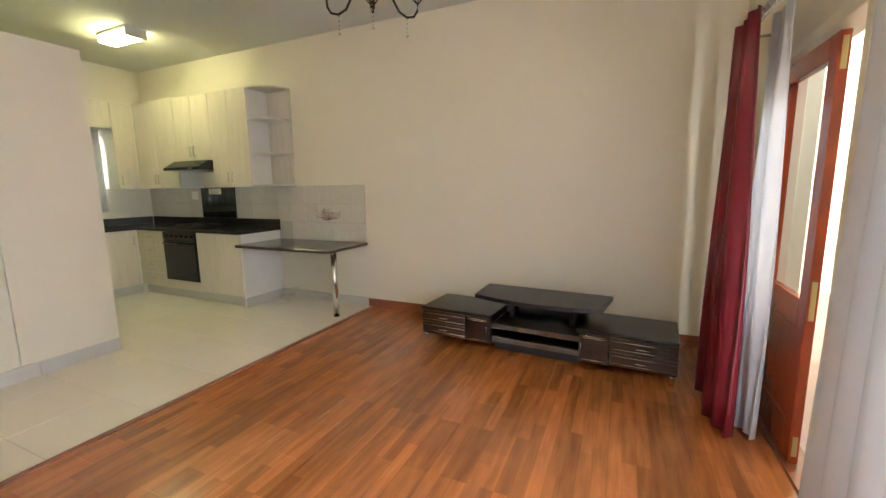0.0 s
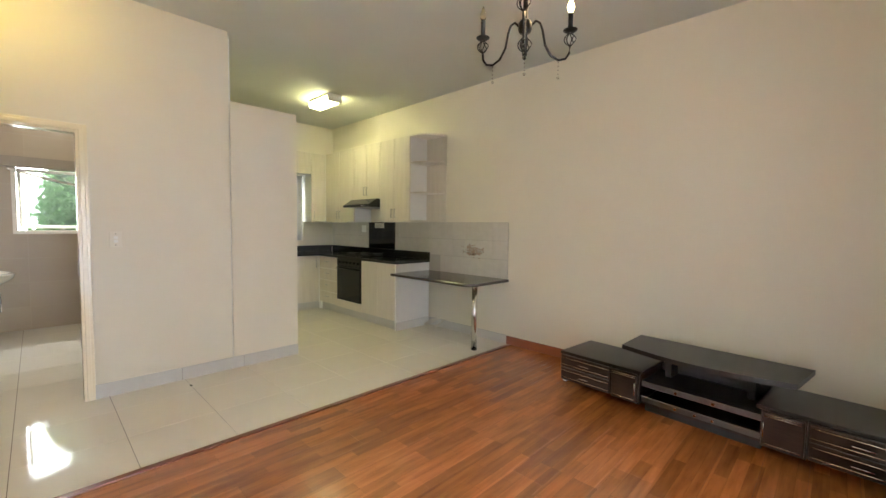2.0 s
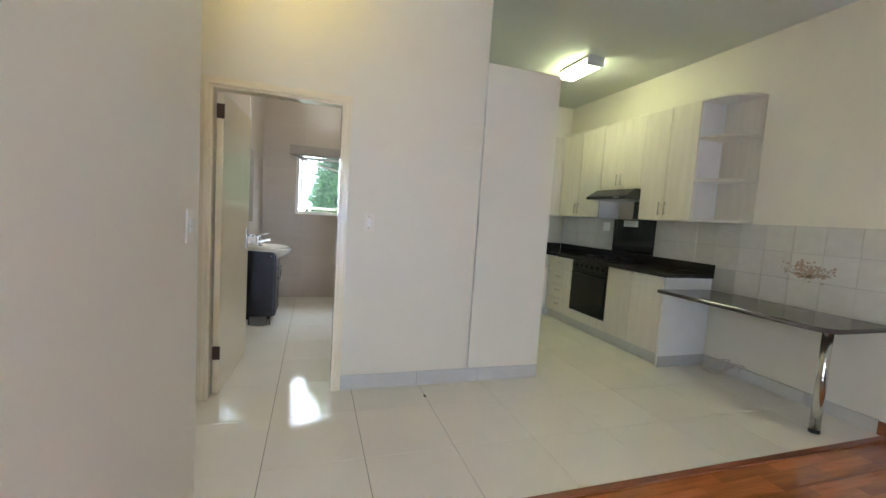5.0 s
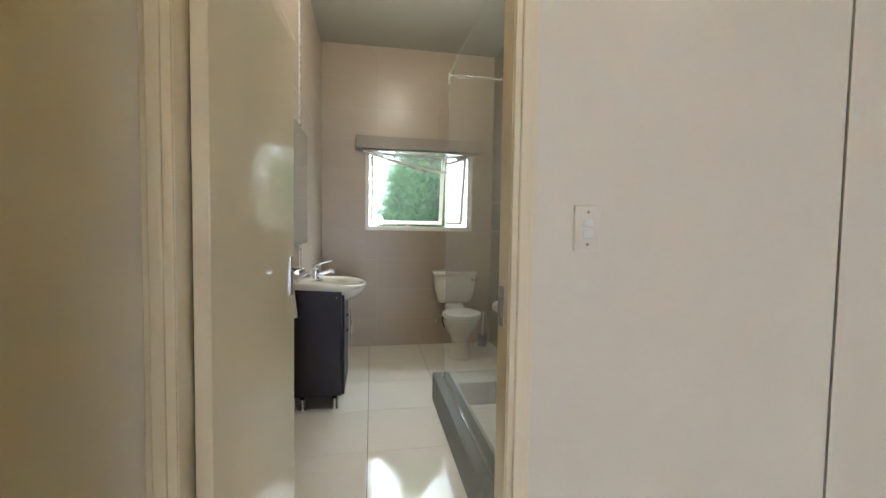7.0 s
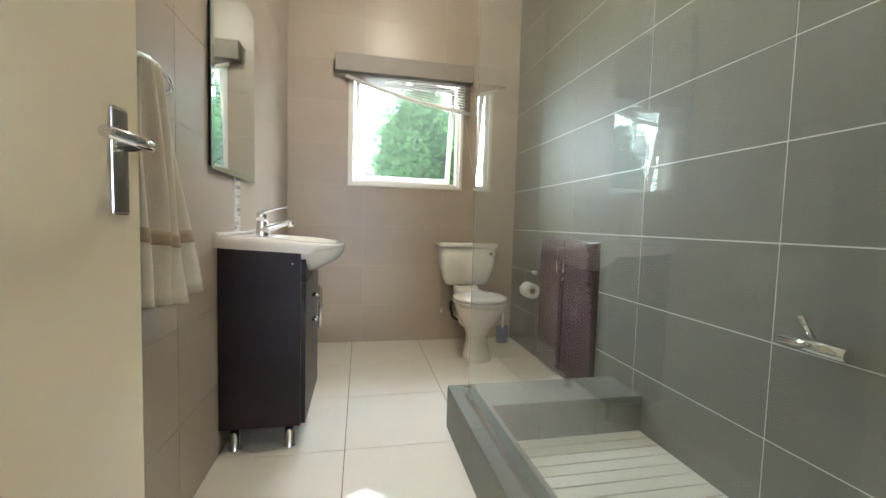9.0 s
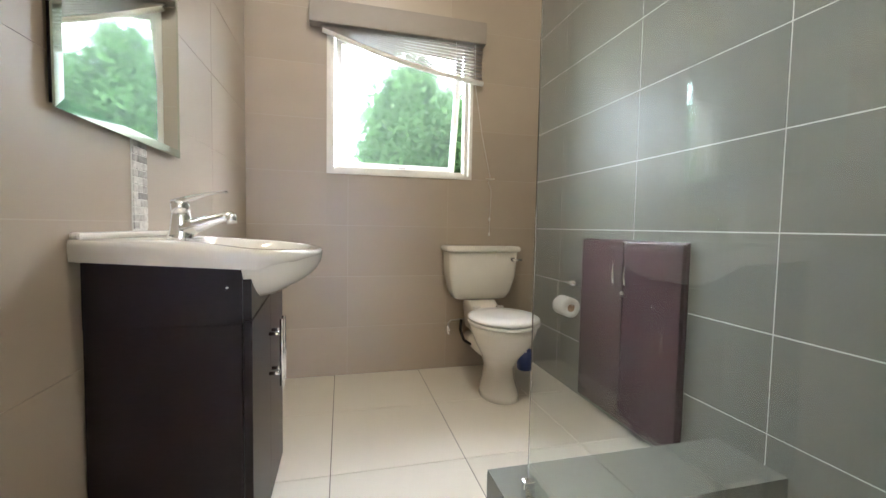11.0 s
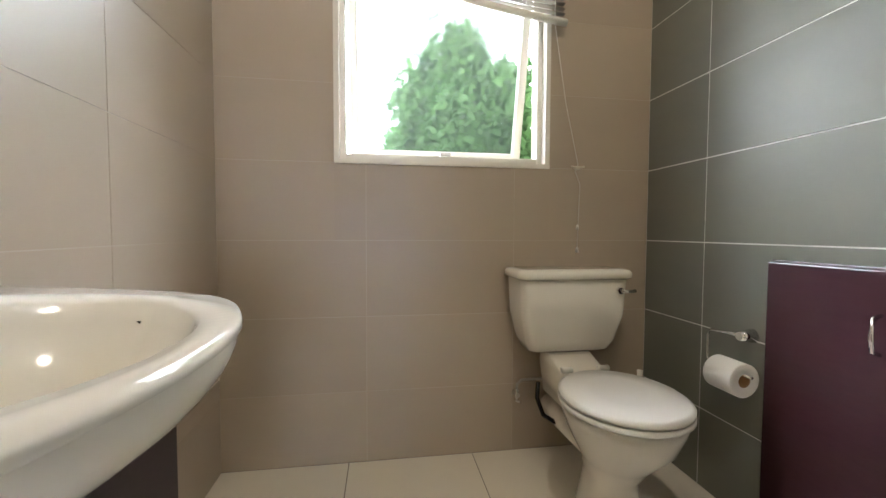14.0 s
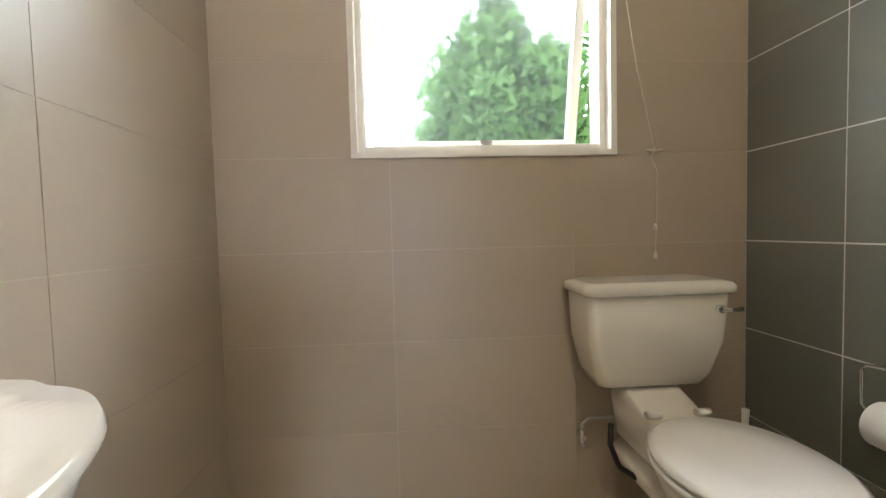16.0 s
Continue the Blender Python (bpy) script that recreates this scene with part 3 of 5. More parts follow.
wall_unit(-4.415, -3.775, 1.39, 2)
wall_unit(-5.07, -4.418, 1.72, 2)
wall_unit(-5.92, -5.073, 1.39, 2)
u = thing("wall_cabinet", "pale ash corner wall cabinets on the kitchen back wall", "cabinet", (-6.1, 3.2, 1.39), upper_group)
part("body", B(KIT_X + 0.002, -5.942, 2.93, TV_Y - 0.002, 1.39, 2.505), WHITE_BOARD, u)
d = part("door", B(-5.941, -5.923, 2.93, UY - 0.004, 1.392, 2.50, bevel=0.002), MELAMINE, u)
bm = tube([(-5.895, 2.965, 1.44), (-5.895, 2.965, 1.57)], 0.005, 8)
part("handle", bm, STEEL, d, "brushed steel bar handle")
u = thing("wall_cabinet", "short pale ash cabinet above the kitchen window", "cabinet", (-6.1, 2.4, 2.15), upper_group)
part("body", B(KIT_X + 0.002, -5.942, 1.7, 2.925, 2.16, 2.505), WHITE_BOARD, u)
for k in range(3):
    part("door", B(-5.941, -5.923, 2.52 - 0.405 * k, 2.922 - 0.405 * k, 2.162, 2.50, bevel=0.002), MELAMINE, u)
# rounded open shelf unit at the end of the run
shelf_unit = thing("corner_shelf", "open melamine end shelves with rounded corners", "shelf", (-3.6, 3.4, 1.39), upper_group)
for z in (1.39, 1.757, 2.145, 2.492):
    pts = [(-3.774, TV_Y - 0.018), (-3.774, UY)]
    pts += [(-3.70 + 0.285 * math.sin(a), TV_Y - 0.03 - 0.286 * math.cos(a)) for a in [radians(q) for q in range(0, 91, 10)]]
    pts += [(-3.415, TV_Y - 0.018)]
    part("shelf", loft([[(x, y, z) for x, y in pts], [(x, y, z + 0.018) for x, y in pts]], smooth=False), MELAMINE, shelf_unit)
part("back", B(-3.774, -3.415, TV_Y - 0.017, TV_Y - 0.002, 1.39, 2.51), MELAMINE, shelf_unit)

hood = thing("cooker_hood", "black slanted cooker hood under the wall cabinets", "hood", (-4.75, 3.2, 1.6))
prof = [(3.00, 1.60), (3.00, 1.635), (3.13, 1.718), (3.48, 1.718), (3.48, 1.60)]
part("body", loft([[(-5.06, y, z) for y, z in prof], [(-4.42, y, z) for y, z in prof]], smooth=False), BLACK, hood)
part("visor", B(-5.06, -4.42, 2.985, 2.998, 1.600, 1.632, bevel=0.003), OVEN_GLASS, hood)
part("filter", B(-5.0, -4.48, 3.05, 3.42, 1.592, 1.599), STEEL, hood)
for k in range(3):
    part("button", disc(bmesh.new(), (-4.58 + 0.03 * k, 2.984, 1.615), (0, 1, 0), 0.007, 0.006, 10), STEEL, hood)

# breakfast bar
bar = thing("breakfast_bar", "brown granite breakfast bar on a chrome leg", "table", (-3.0, 3.1, 0))
BX1, BY0 = -2.405, 2.83
pts = [(-3.712, TV_Y - 0.012), (-3.712, BY0)]
pts += [(BX1 - 0.10 + 0.10 * math.sin(a), BY0 + 0.10 - 0.10 * math.cos(a)) for a in [radians(q) for q in range(0, 91, 9)]]
pts += [(BX1, TV_Y - 0.012)]
mid = (-3.05, 3.15)
inner = [(x + (0.005 if x < mid[0] else -0.005), y + 0.005) for x, y in pts]
part("tabletop", loft([[(x, y, 0.712) for x, y in inner], [(x, y, 0.717) for x, y in pts], [(x, y, 0.738) for x, y in pts], [(x, y, 0.743) for x, y in inner]], smooth=False), BROWN_GRANITE, bar)
leg = part("leg", tube([(-2.537, 3.056, 0.02), (-2.537, 3.056, 0.711)], 0.03, 24), SATIN, bar, "polished chrome leg")
part("foot", lathe([(0.032, 0), (0.033, 0.014), (0.031, 0.02), (0.0, 0.02)], -2.537, 3.056, 0.0, 24), BLACK, leg)
part("collar", lathe([(0.045, -0.014), (0.045, -0.001), (0.0, -0.001)], -2.537, 3.056, 0.712, 24), CHROME, leg)

# coil of cable on the floor under the bar
bm = bmesh.new()
for k, (r, cx, cz) in enumerate(((0.07, -3.50, 0.012), (0.082, -3.48, 0.026), (0.06, -3.53, 0.04), (0.075, -3.49, 0.055))):
    tube([(cx + r * 1.4 * math.cos(a), 3.37 + r * 0.8 * math.sin(a + k), cz + 0.055 + 0.05 * math.sin(a + 0.7 * k)) for a in [2 * math.pi * q / 26 for q in range(27)]], 0.005, 6, bm)
tube([(-3.42, 3.40, 0.05), (-3.40, 3.46, 0.12), (-3.33, 3.48, 0.13), (-3.30, 3.485, 0.10)], 0.005, 6, bm)
solid("cable_coil", bm, WIRE, "coil of cream cable lying on the tiles", "cable")

# kitchen ceiling lamp
kl = thing("ceiling_light", "rectangular kitchen ceiling light, switched on", "lamp", (-4.75, 2.52, TOP - 0.09))
part("base", B(-5.02, -4.49, 2.425, 2.625, TOP - 0.03, TOP - 0.001, bevel=0.003), LAMP_BODY, kl)
part("end_cap", B(-4.525, -4.49, 2.425, 2.625, TOP - 0.10, TOP - 0.031, bevel=0.004), LAMP_BODY, kl)
part("diffuser", B(-5.02, -4.527, 2.435, 2.615, TOP - 0.095, TOP - 0.031, bevel=0.012), TUBE_LIGHT, kl, "glowing diffuser")

# kitchen window with lace curtain
kw = thing("window_kitchen", "white framed kitchen window with a lace curtain", "window", (KIT_X, 2.4, 1.1), kind="structure")
for y0, y1 in ((KW0, KW0 + 0.045), (2.30, 2.345), (KW1 - 0.045, KW1)):
    part("window_frame", B(KIT_X - 0.08, KIT_X - 0.03, y0, y1, KWZ0, KWZ1, bevel=0.003), WINDOW_PAINT, kw)
for z0, z1 in ((KWZ0, KWZ0 + 0.045), (KWZ1 - 0.045, KWZ1)):
    part("window_frame", B(KIT_X - 0.079, KIT_X - 0.031, KW0 + 0.045, KW1 - 0.045, z0, z1), WINDOW_PAINT, kw)
part("window_sill", B(KIT_X - 0.029, KIT_X + 0.015, KW0, KW1, KWZ0 - 0.014, KWZ0 - 0.001, bevel=0.003), WINDOW_PAINT, kw)
ob = part("pane", B(KIT_X - 0.057, KIT_X - 0.053, KW0 + 0.045, KW1 - 0.045, KWZ0 + 0.045, KWZ1 - 0.045), PANE, kw)
ob.visible_shadow = False
bm = bmesh.new()
cols = [[bm.verts.new((KIT_X + 0.06 + 0.016 * math.sin(k * 1.1), 2.90 - 0.02 * k, z)) for z in (1.08, 1.4, 1.8, 2.14)] for k in range(58)]
for a, b in zip(cols, cols[1:]):
    for q in range(3):
        bm.faces.new((a[q], b[q], b[q + 1], a[q + 1])).smooth = True
ob = solid("lace_curtain", bm, LACE, "white lace curtain over the kitchen window", "curtain")
ob.modifiers.new("thick", "SOLIDIFY").thickness = 0.002
solid("curtain_rail", tube([(KIT_X + 0.06, 1.74, 2.145), (KIT_X + 0.06, 2.92, 2.145)], 0.006, 8), CHROME, "thin rail holding the lace curtain", "rail")

# splash tiles
splash = structure("splashback", B(KIT_X + 0.002, -2.428, TV_Y - 0.006, TV_Y - 0.0005, 0.745, 1.388), SPLASH_GROUT, "off-white tiled splashback with dark joints", "tiles")
xs = cuts(KIT_X + 0.002, -2.428, -2.428, 0.215)
for i, (a, b) in enumerate(zip(xs, xs[1:])):
    for z0 in (0.745, 0.96, 1.174):
        z1 = z0 + 0.213
        if a < -3.71 and z0 < 0.8:
            continue
        piece("tile", splash, SPLASH_TILE, a + 0.0015, b - 0.0015, TV_Y - 0.012, TV_Y - 0.006, z0 + 0.0015, z1 - 0.0015)
motif = thing("picture_tile", "printed tile with a basket of flowers", "tile", (-2.96, TV_Y, 1.0))
random.seed(4)
bm = bmesh.new()
for k in range(170):
    x, z = random.gauss(-2.95, 0.07), random.gauss(1.045, 0.03)
    disc(bm, (x, TV_Y - 0.0128 - 0.00002 * k, z), (0, 1, 0), random.uniform(0.004, 0.011), 0.001, 7)
tagged(part("flowers", bm, FLOWER, motif), kind="stuff")
bm = bmesh.new()
for k in range(14):
    a = math.pi * (k / 13)
    x = -2.95 + 0.17 * math.cos(a)
    tube([(x * 0.4 - 2.95 * 0.6, TV_Y - 0.0125, 1.00), (x, TV_Y - 0.0125, 1.03 + 0.05 * math.sin(a))], 0.0014, 5, bm)
part("stems", bm, BARK, motif)
part("basket", loft([[(-2.95 + 0.07 * c, TV_Y - 0.0125 + 0.0004 * s2, z) for c, s2 in ((-w, 0), (w, 0), (w, -1), (-w, -1))] for w, z in ((0.7, 0.985), (1.0, 1.02))], smooth=False), BARK, motif)

# ---- media unit ----
tvu = thing("media_unit", "low dark brown veneered media unit with raised curved top", "media unit", (0, 0, 0))


def local_front(x0, x1, z0, z1, y, parent, mat, name):
    return part(name, B(x0, x1, y - 0.016, y, z0, z1, bevel=0.003), mat, parent)


def strip(parent, x0, x1, y, z):
    return part("trim_strip", tube([(x0, y - 0.018, z), (x1, y - 0.018, z)], 0.0028, 6), METAL_STRIP, parent, "thin gold metal strip")


for side in (-1, 1):
    a, b = (-0.985, -0.56) if side < 0 else (0.56, 0.985)
    part("drawer_case", B(a, b, -0.24, 0.21, 0.07, 0.285, bevel=0.004), TV_WOOD, tvu)
    part("side_top", B(min(a, -0.385) if side < 0 else 0.33, -0.33 if side < 0 else max(b, 0.385), -0.262, 0.22, 0.286, 0.312, bevel=0.006), TV_TOP, tvu)
    for z0, z1 in ((0.075, 0.175), (0.18, 0.28)):
        d = local_front(a + 0.005, b - 0.005, z0, z1, -0.241, tvu, TV_WOOD, "drawer_front")
        strip(d, a + 0.01, b - 0.01, -0.241, z0 + 0.022)
        strip(d, a + 0.01, b - 0.01, -0.241, z0 + 0.078)
        xm = (a + b) / 2
        part("handle", tube([(xm - 0.045, -0.258, z0 + 0.05), (xm - 0.04, -0.276, z0 + 0.05), (xm + 0.04, -0.276, z0 + 0.05), (xm + 0.045, -0.258, z0 + 0.05)], 0.003, 8), CHROME, d, "small chrome pull")
    c, e = (-0.555, -0.35) if side < 0 else (0.35, 0.555)
    part("cupboard_case", B(c, e, -0.235, 0.20, 0.06, 0.285), TV_WOOD, tvu)
    d = part("door", B(c + 0.006, e - 0.006, -0.262, -0.237, 0.07, 0.28, bevel=0.008), TV_WOOD, tvu)
    for z in (0.092, 0.255, 0.267):
        strip(d, c + 0.02, e - 0.02, -0.247, z)
    hx = e - 0.018 if side < 0 else c + 0.018
    part("handle", tube([(hx, -0.264, 0.13), (hx, -0.276, 0.135), (hx, -0.276, 0.215), (hx, -0.264, 0.22)], 0.004, 8), CHROME, d, "small chrome pull")
    lx = (a + 0.03) if side < 0 else (b - 0.03)
    for y in (-0.225, 0.16):
        part("leg", lathe([(0.018, 0), (0.018, 0.05), (0.024, 0.07), (0.0, 0.07)], lx, y, 0.0, 12), CHROME, tvu, "short chrome leg")
part("back_panel", B(-0.349, 0.349, 0.17, 0.19, 0.06, 0.42), DARK, tvu)
part("floor_shelf", B(-0.349, 0.349, -0.19, 0.169, 0.06, 0.078), TV_WOOD, tvu)
part("rail", B(-0.349, 0.349, -0.20, -0.18, 0.0785, 0.120, bevel=0.003), GUN, tvu, "grey metallic rail")
part("middle_shelf", B(-0.349, 0.349, -0.20, 0.169, 0.19, 0.232, bevel=0.004), GUN, tvu, "grey metallic shelf")
for x, z in ((-0.12, 0.211), (0.1, 0.211), (-0.12, 0.10), (0.0, 0.10), (0.1, 0.10)):
    part("knob", disc(bmesh.new(), (x, -0.207, z), (0, 1, 0), 0.009, 0.014, 10), CHROME, tvu)
for x in (-0.25, 0.25):
    part("riser", B(x - 0.02, x + 0.02, 0.02, 0.15, 0.233, 0.43), DARK, tvu)
part("plinth", B(-0.34, 0.34, -0.15, 0.15, 0.0, 0.059), DARK, tvu)
n = 24
front = [(-0.50 + 1.0 * k / n, -0.20 - 0.09 * math.sin(math.pi * k / n)) for k in range(n + 1)]
pts = front + [(0.53, 0.20), (-0.53, 0.20)]
part("raised_top", loft([[(x, y, z) for x, y in pts] for z in (0.431, 0.462)], smooth=False), TV_TOP, tvu)
tvu.matrix_basis = pose(-0.375, 2.98, 0, 0, 0, -4.5)

# ---- chandelier ----
CX, CY = -0.935, 1.50
ch = thing("chandelier", "black wrought iron chandelier with candle lamps and crystal drops", "chandelier", (CX, CY, 2.2))


def cage(x, y, z, r, h):
    bm = bmesh.new()
    for k in range(6):
        a = math.pi * 2 * k / 6
        tube([(x + r * math.sin(math.pi * q / 8) * math.cos(a + q * 0.12), y + r * math.sin(math.pi * q / 8) * math.sin(a + q * 0.12), z - h / 2 + h * q / 8) for q in range(9)], 0.0028, 5, bm)
    return bm


part("column", tube([(CX, CY, 2.19), (CX, CY, 2.62)], 0.012, 10), IRON, ch)
part("hub", lathe([(0.0, 0), (0.028, 0.004), (0.034, 0.02), (0.034, 0.05), (0.026, 0.062), (0.0, 0.065)], CX, CY, 2.30, 16), IRON, ch)
part("bottom_cage", cage(CX, CY, 2.245, 0.034, 0.085), IRON, ch)
part("finial", lathe([(0.0, 0), (0.009, 0.008), (0.005, 0.018), (0.011, 0.026), (0.0, 0.034)], CX, CY, 2.168, 10), IRON, ch)
part("upper_cage", cage(CX, CY, 2.66, 0.05, 0.10), IRON, ch)
part("rod", tube([(CX, CY, 2.70), (CX, CY, TOP - 0.03)], 0.006, 8), IRON, ch)
part("ceiling_rose", lathe([(0.0, -0.05), (0.03, -0.045), (0.06, -0.005), (0.06, 0)], CX, CY, TOP - 0.001, 18), IRON, ch)
for k, deg in enumerate((-58, 62, 182)):
    a = radians(deg)
    ux, uy = math.cos(a), math.sin(a)
    line = [(0.03, 2.34), (0.06, 2.372), (0.085, 2.365), (0.10, 2.33), (0.115, 2.26), (0.15, 2.212), (0.195, 2.195), (0.238, 2.208), (0.26, 2.24), (0.263, 2.275)]
    arm = part("arm", tube([(CX + ux * r, CY + uy * r, z) for r, z in line], 0.006, 8), IRON, ch)
    x, y = CX + ux * 0.263, CY + uy * 0.263
    part("cage", cage(x, y, 2.31, 0.03, 0.07), IRON, arm)
    part("drip_pan", lathe([(0.0, 0), (0.02, 0.0), (0.036, 0.010), (0.037, 0.013), (0.0, 0.006)], x, y, 2.345, 18), IRON, arm)
    part("candle", lathe([(0.012, 0), (0.0125, 0.085), (0.014, 0.09), (0.0, 0.092)], x, y, 2.351, 12), IRON, arm)
    part("bulb", lathe([(0.008, 0), (0.016, 0.02), (0.017, 0.035), (0.009, 0.06), (0.002, 0.08)], x, y, 2.443, 12), BULB if k == 1 else CRYSTAL, arm, "lit candle bulb" if k == 1 else "")
    bm = bmesh.new()
    for q in range(5):
        bmesh.ops.create_icosphere(bm, subdivisions=1, radius=0.004 if q < 4 else 0.007, matrix=Matrix.Translation((CX + ux * 0.195, CY + uy * 0.195, 2.185 - 0.02 * q)))
    part("crystal_string", bm, CRYSTAL, arm)
bm = bmesh.new()
for q in range(4):
    bmesh.ops.create_icosphere(bm, subdivisions=1, radius=0.004 if q < 3 else 0.008, matrix=Matrix.Translation((CX, CY, 2.155 - 0.018 * q)))
part("crystal_string", bm, CRYSTAL, ch)
lamp("POINT", "chandelier_bulb", (CX + math.cos(radians(62)) * 0.263, CY + math.sin(radians(62)) * 0.263, 2.56), 5, (1.0, 0.68, 0.33), radius=0.02)


# ---- curtains and patio door ----
def drape(name, mat, label, x, y0, y1, z0, z1, folds, depth, flare=0.0, group=""):
    """Hanging cloth gathered at the top, with folds that widen downwards."""
    bm = bmesh.new()
    nu, nz = folds * 10, 14
    cols = []
    for i in range(nu + 1):
        u = i / nu
        col = []
        for j in range(nz + 1):
            v = j / nz
            spread = 1 + flare * (1 - v)
            y = (y0 + y1) / 2 + (u - 0.5) * (y1 - y0) * spread
            d = depth * (0.55 + 0.45 * (1 - v)) * math.sin(2 * math.pi * folds * u + 0.5 * math.sin(3 * v + u * 7))
            d += 0.012 * math.sin(11 * u + 4 * v)
            col.append(bm.verts.new((x + d, y, z0 + (z1 - z0) * v + (0.012 * math.sin(9 * u) if j == 0 else 0))))
        cols.append(col)
    for a, b in zip(cols, cols[1:]):
        for j in range(nz):
            bm.faces.new((a[j], b[j], b[j + 1], a[j + 1])).smooth = True
    ob = solid(name, bm, mat, label, "curtain", group)
    ob.modifiers.new("thick", "SOLIDIFY").thickness = 0.003
    return ob


drape("curtain", VELVET, "burgundy satin curtain hanging to the floor", 0.74, 2.17, 2.60, 0.015, 2.155, 4, 0.045, 0.3)
drape("sheer_curtain", SHEER, "white sheer curtain beside the burgundy one", 0.86, 2.13, 2.45, 0.02, 2.16, 4, 0.025, 0.0)
drape("sheer_curtain", SHEER, "white sheer curtain over the side glazing", 0.84, -0.5, 1.40, 0.02, 2.16, 14, 0.025, 0.0)
rail = solid("curtain_rod", tube([(0.80, -0.58, 2.19), (0.80, 2.85, 2.19)], 0.012, 10), STEEL, "slim metal curtain rod above the patio door", "rod")
for y in (-0.5, 1.25, 2.8):
    part("bracket", tube([(0.80, y, 2.19), (EAST_X, y, 2.19)], 0.008, 8), STEEL, rail)
for k in range(9):
    part("ring", tube([(0.80 + 0.02 * math.cos(a), 2.16 + 0.055 * k, 2.18 + 0.022 * math.sin(a)) for a in [2 * math.pi * q / 10 for q in range(11)]], 0.003, 5), STEEL, rail)

df = thing("patio_door_frame", "white painted patio door frame", "door frame", (1.0, 2.0, 0), kind="structure")
part("jamb", B(EAST_X - 0.012, EAST_X + 0.12, OY0, OY0 + 0.05, 0, OZ - 0.051, bevel=0.004), PAINT, df)
part("jamb", B(EAST_X - 0.012, EAST_X + 0.12, OY1 - 0.05, OY1, 0, OZ - 0.051, bevel=0.004), PAINT, df)
part("head", B(EAST_X - 0.012, EAST_X + 0.12, OY0, OY1, OZ - 0.05, OZ, bevel=0.004), PAINT, df)
part("threshold", B(EAST_X - 0.01, EAST_X + 0.12, OY0 + 0.051, OY1 - 0.051, -0.005, 0.012, bevel=0.003), BASE_WOOD, df)
pd = thing("patio_door", "red varnished half-glazed patio door leaf, closed", "door", (1.0, 2.3, 0), kind="structure")
L0, L1, LX0, LX1 = 2.005, OY1 - 0.052, EAST_X + 0.012, EAST_X + 0.052
for y0, y1 in ((L0, L0 + 0.09), (L1 - 0.09, L1)):
    part("stile", B(LX0, LX1, y0, y1, 0.014, 1.955, bevel=0.004), DOOR_RED, pd)
for z0, z1 in ((1.855, 1.955), (0.66, 0.80), (0.014, 0.2)):
    part("rail", B(LX0, LX1, L0 + 0.09, L1 - 0.09, z0, z1, bevel=0.004), DOOR_RED, pd)
part("panel", B(LX0 + 0.012, LX1 - 0.012, L0 + 0.09, L1 - 0.09, 0.2, 0.66), DOOR_RED, pd)
ob = part("pane", B(LX0 + 0.017, LX1 - 0.017, L0 + 0.09, L1 - 0.09, 0.80, 1.855), PANE, pd)
ob.visible_shadow = False
for z0, z1 in ((1.80, 1.93), (0.72, 0.90), (0.05, 0.15)):
    part("bolt_plate", B(LX0 + 0.010, LX1 - 0.010, L0 - 0.003, L0 + 0.001, z0, z1, bevel=0.001), BRASS, pd, "worn brass bolt plate")
sw = thing("window_side", "full-height glazed side window behind sheer curtains", "window", (1.0, 0.1, 0.05), kind="structure")
for y0, y1 in ((-0.55, -0.50), (0.3, 0.35), (1.15, 1.2)):
    part("window_frame", B(EAST_X + 0.05, EAST_X + 0.10, y0, y1, 0.05, 2.1, bevel=0.003), WINDOW_PAINT, sw)
for z0, z1 in ((0.05, 0.10), (2.05, 2.1)):
    part("window_frame", B(EAST_X + 0.051, EAST_X + 0.099, -0.5, 1.15, z0, z1), WINDOW_PAINT, sw)
ob = part("pane", B(EAST_X + 0.073, EAST_X + 0.077, -0.5, 1.15, 0.10, 2.05), PANE, sw)
ob.visible_shadow = False

# garden wall beyond the patio
gw = structure("garden_wall", B(2.62, 2.80, 1.0, 9.0, -0.16, 3.2), SPLASH_GROUT, "cream painted block wall beyond the patio", "wall")
random.seed(9)
for r in range(14):
    z0 = -0.16 + 0.24 * r
    y = 1.0 + (0.2 if r % 2 else 0.0)
    while y < 7.6:
        piece("block", gw, BLOCK, 2.60, 2.63, y + 0.004, y + 0.396, z0 + 0.004, z0 + 0.236)
        y += 0.4

# ---- bathroom: window ----
bw = thing("window_bath", "white framed bathroom window with top-hung sash open", "window", (WIN_X, 0, WZ0), kind="structure")
FX0, FX1 = WIN_X - 0.09, WIN_X - 0.035
for y0, y1 in ((WY0, WY0 + 0.04), (WY1 - 0.04, WY1)):
    part("window_frame", B(FX0, FX1, y0, y1, WZ0, WZ1, bevel=0.004), WINDOW_PAINT, bw)
for z0, z1 in ((WZ0, WZ0 + 0.04), (WZ1 - 0.04, WZ1)):
    part("window_frame", B(FX0 + 0.001, FX1 - 0.001, WY0 + 0.04, WY1 - 0.04, z0, z1, bevel=0.003), WINDOW_PAINT, bw)
bm = B(FX1, WIN_X + 0.004, WY0 - 0.002, WY0 + 0.018, WZ0, WZ1)
box(bm, FX1, WIN_X + 0.004, WY1 - 0.018, WY1 + 0.002, WZ0, WZ1)
box(bm, FX1, WIN_X + 0.006, WY0 - 0.002, WY1 + 0.002, WZ0 - 0.006, WZ0 + 0.012)
part("reveal", bm, WINDOW_PAINT, bw)
sash = part("sash", bmesh.new(), WINDOW_PAINT, bw)
tilt = Matrix.Translation((FX0 + 0.01, 0, WZ1 - 0.05)) @ Matrix.Rotation(radians(13), 4, "Y")


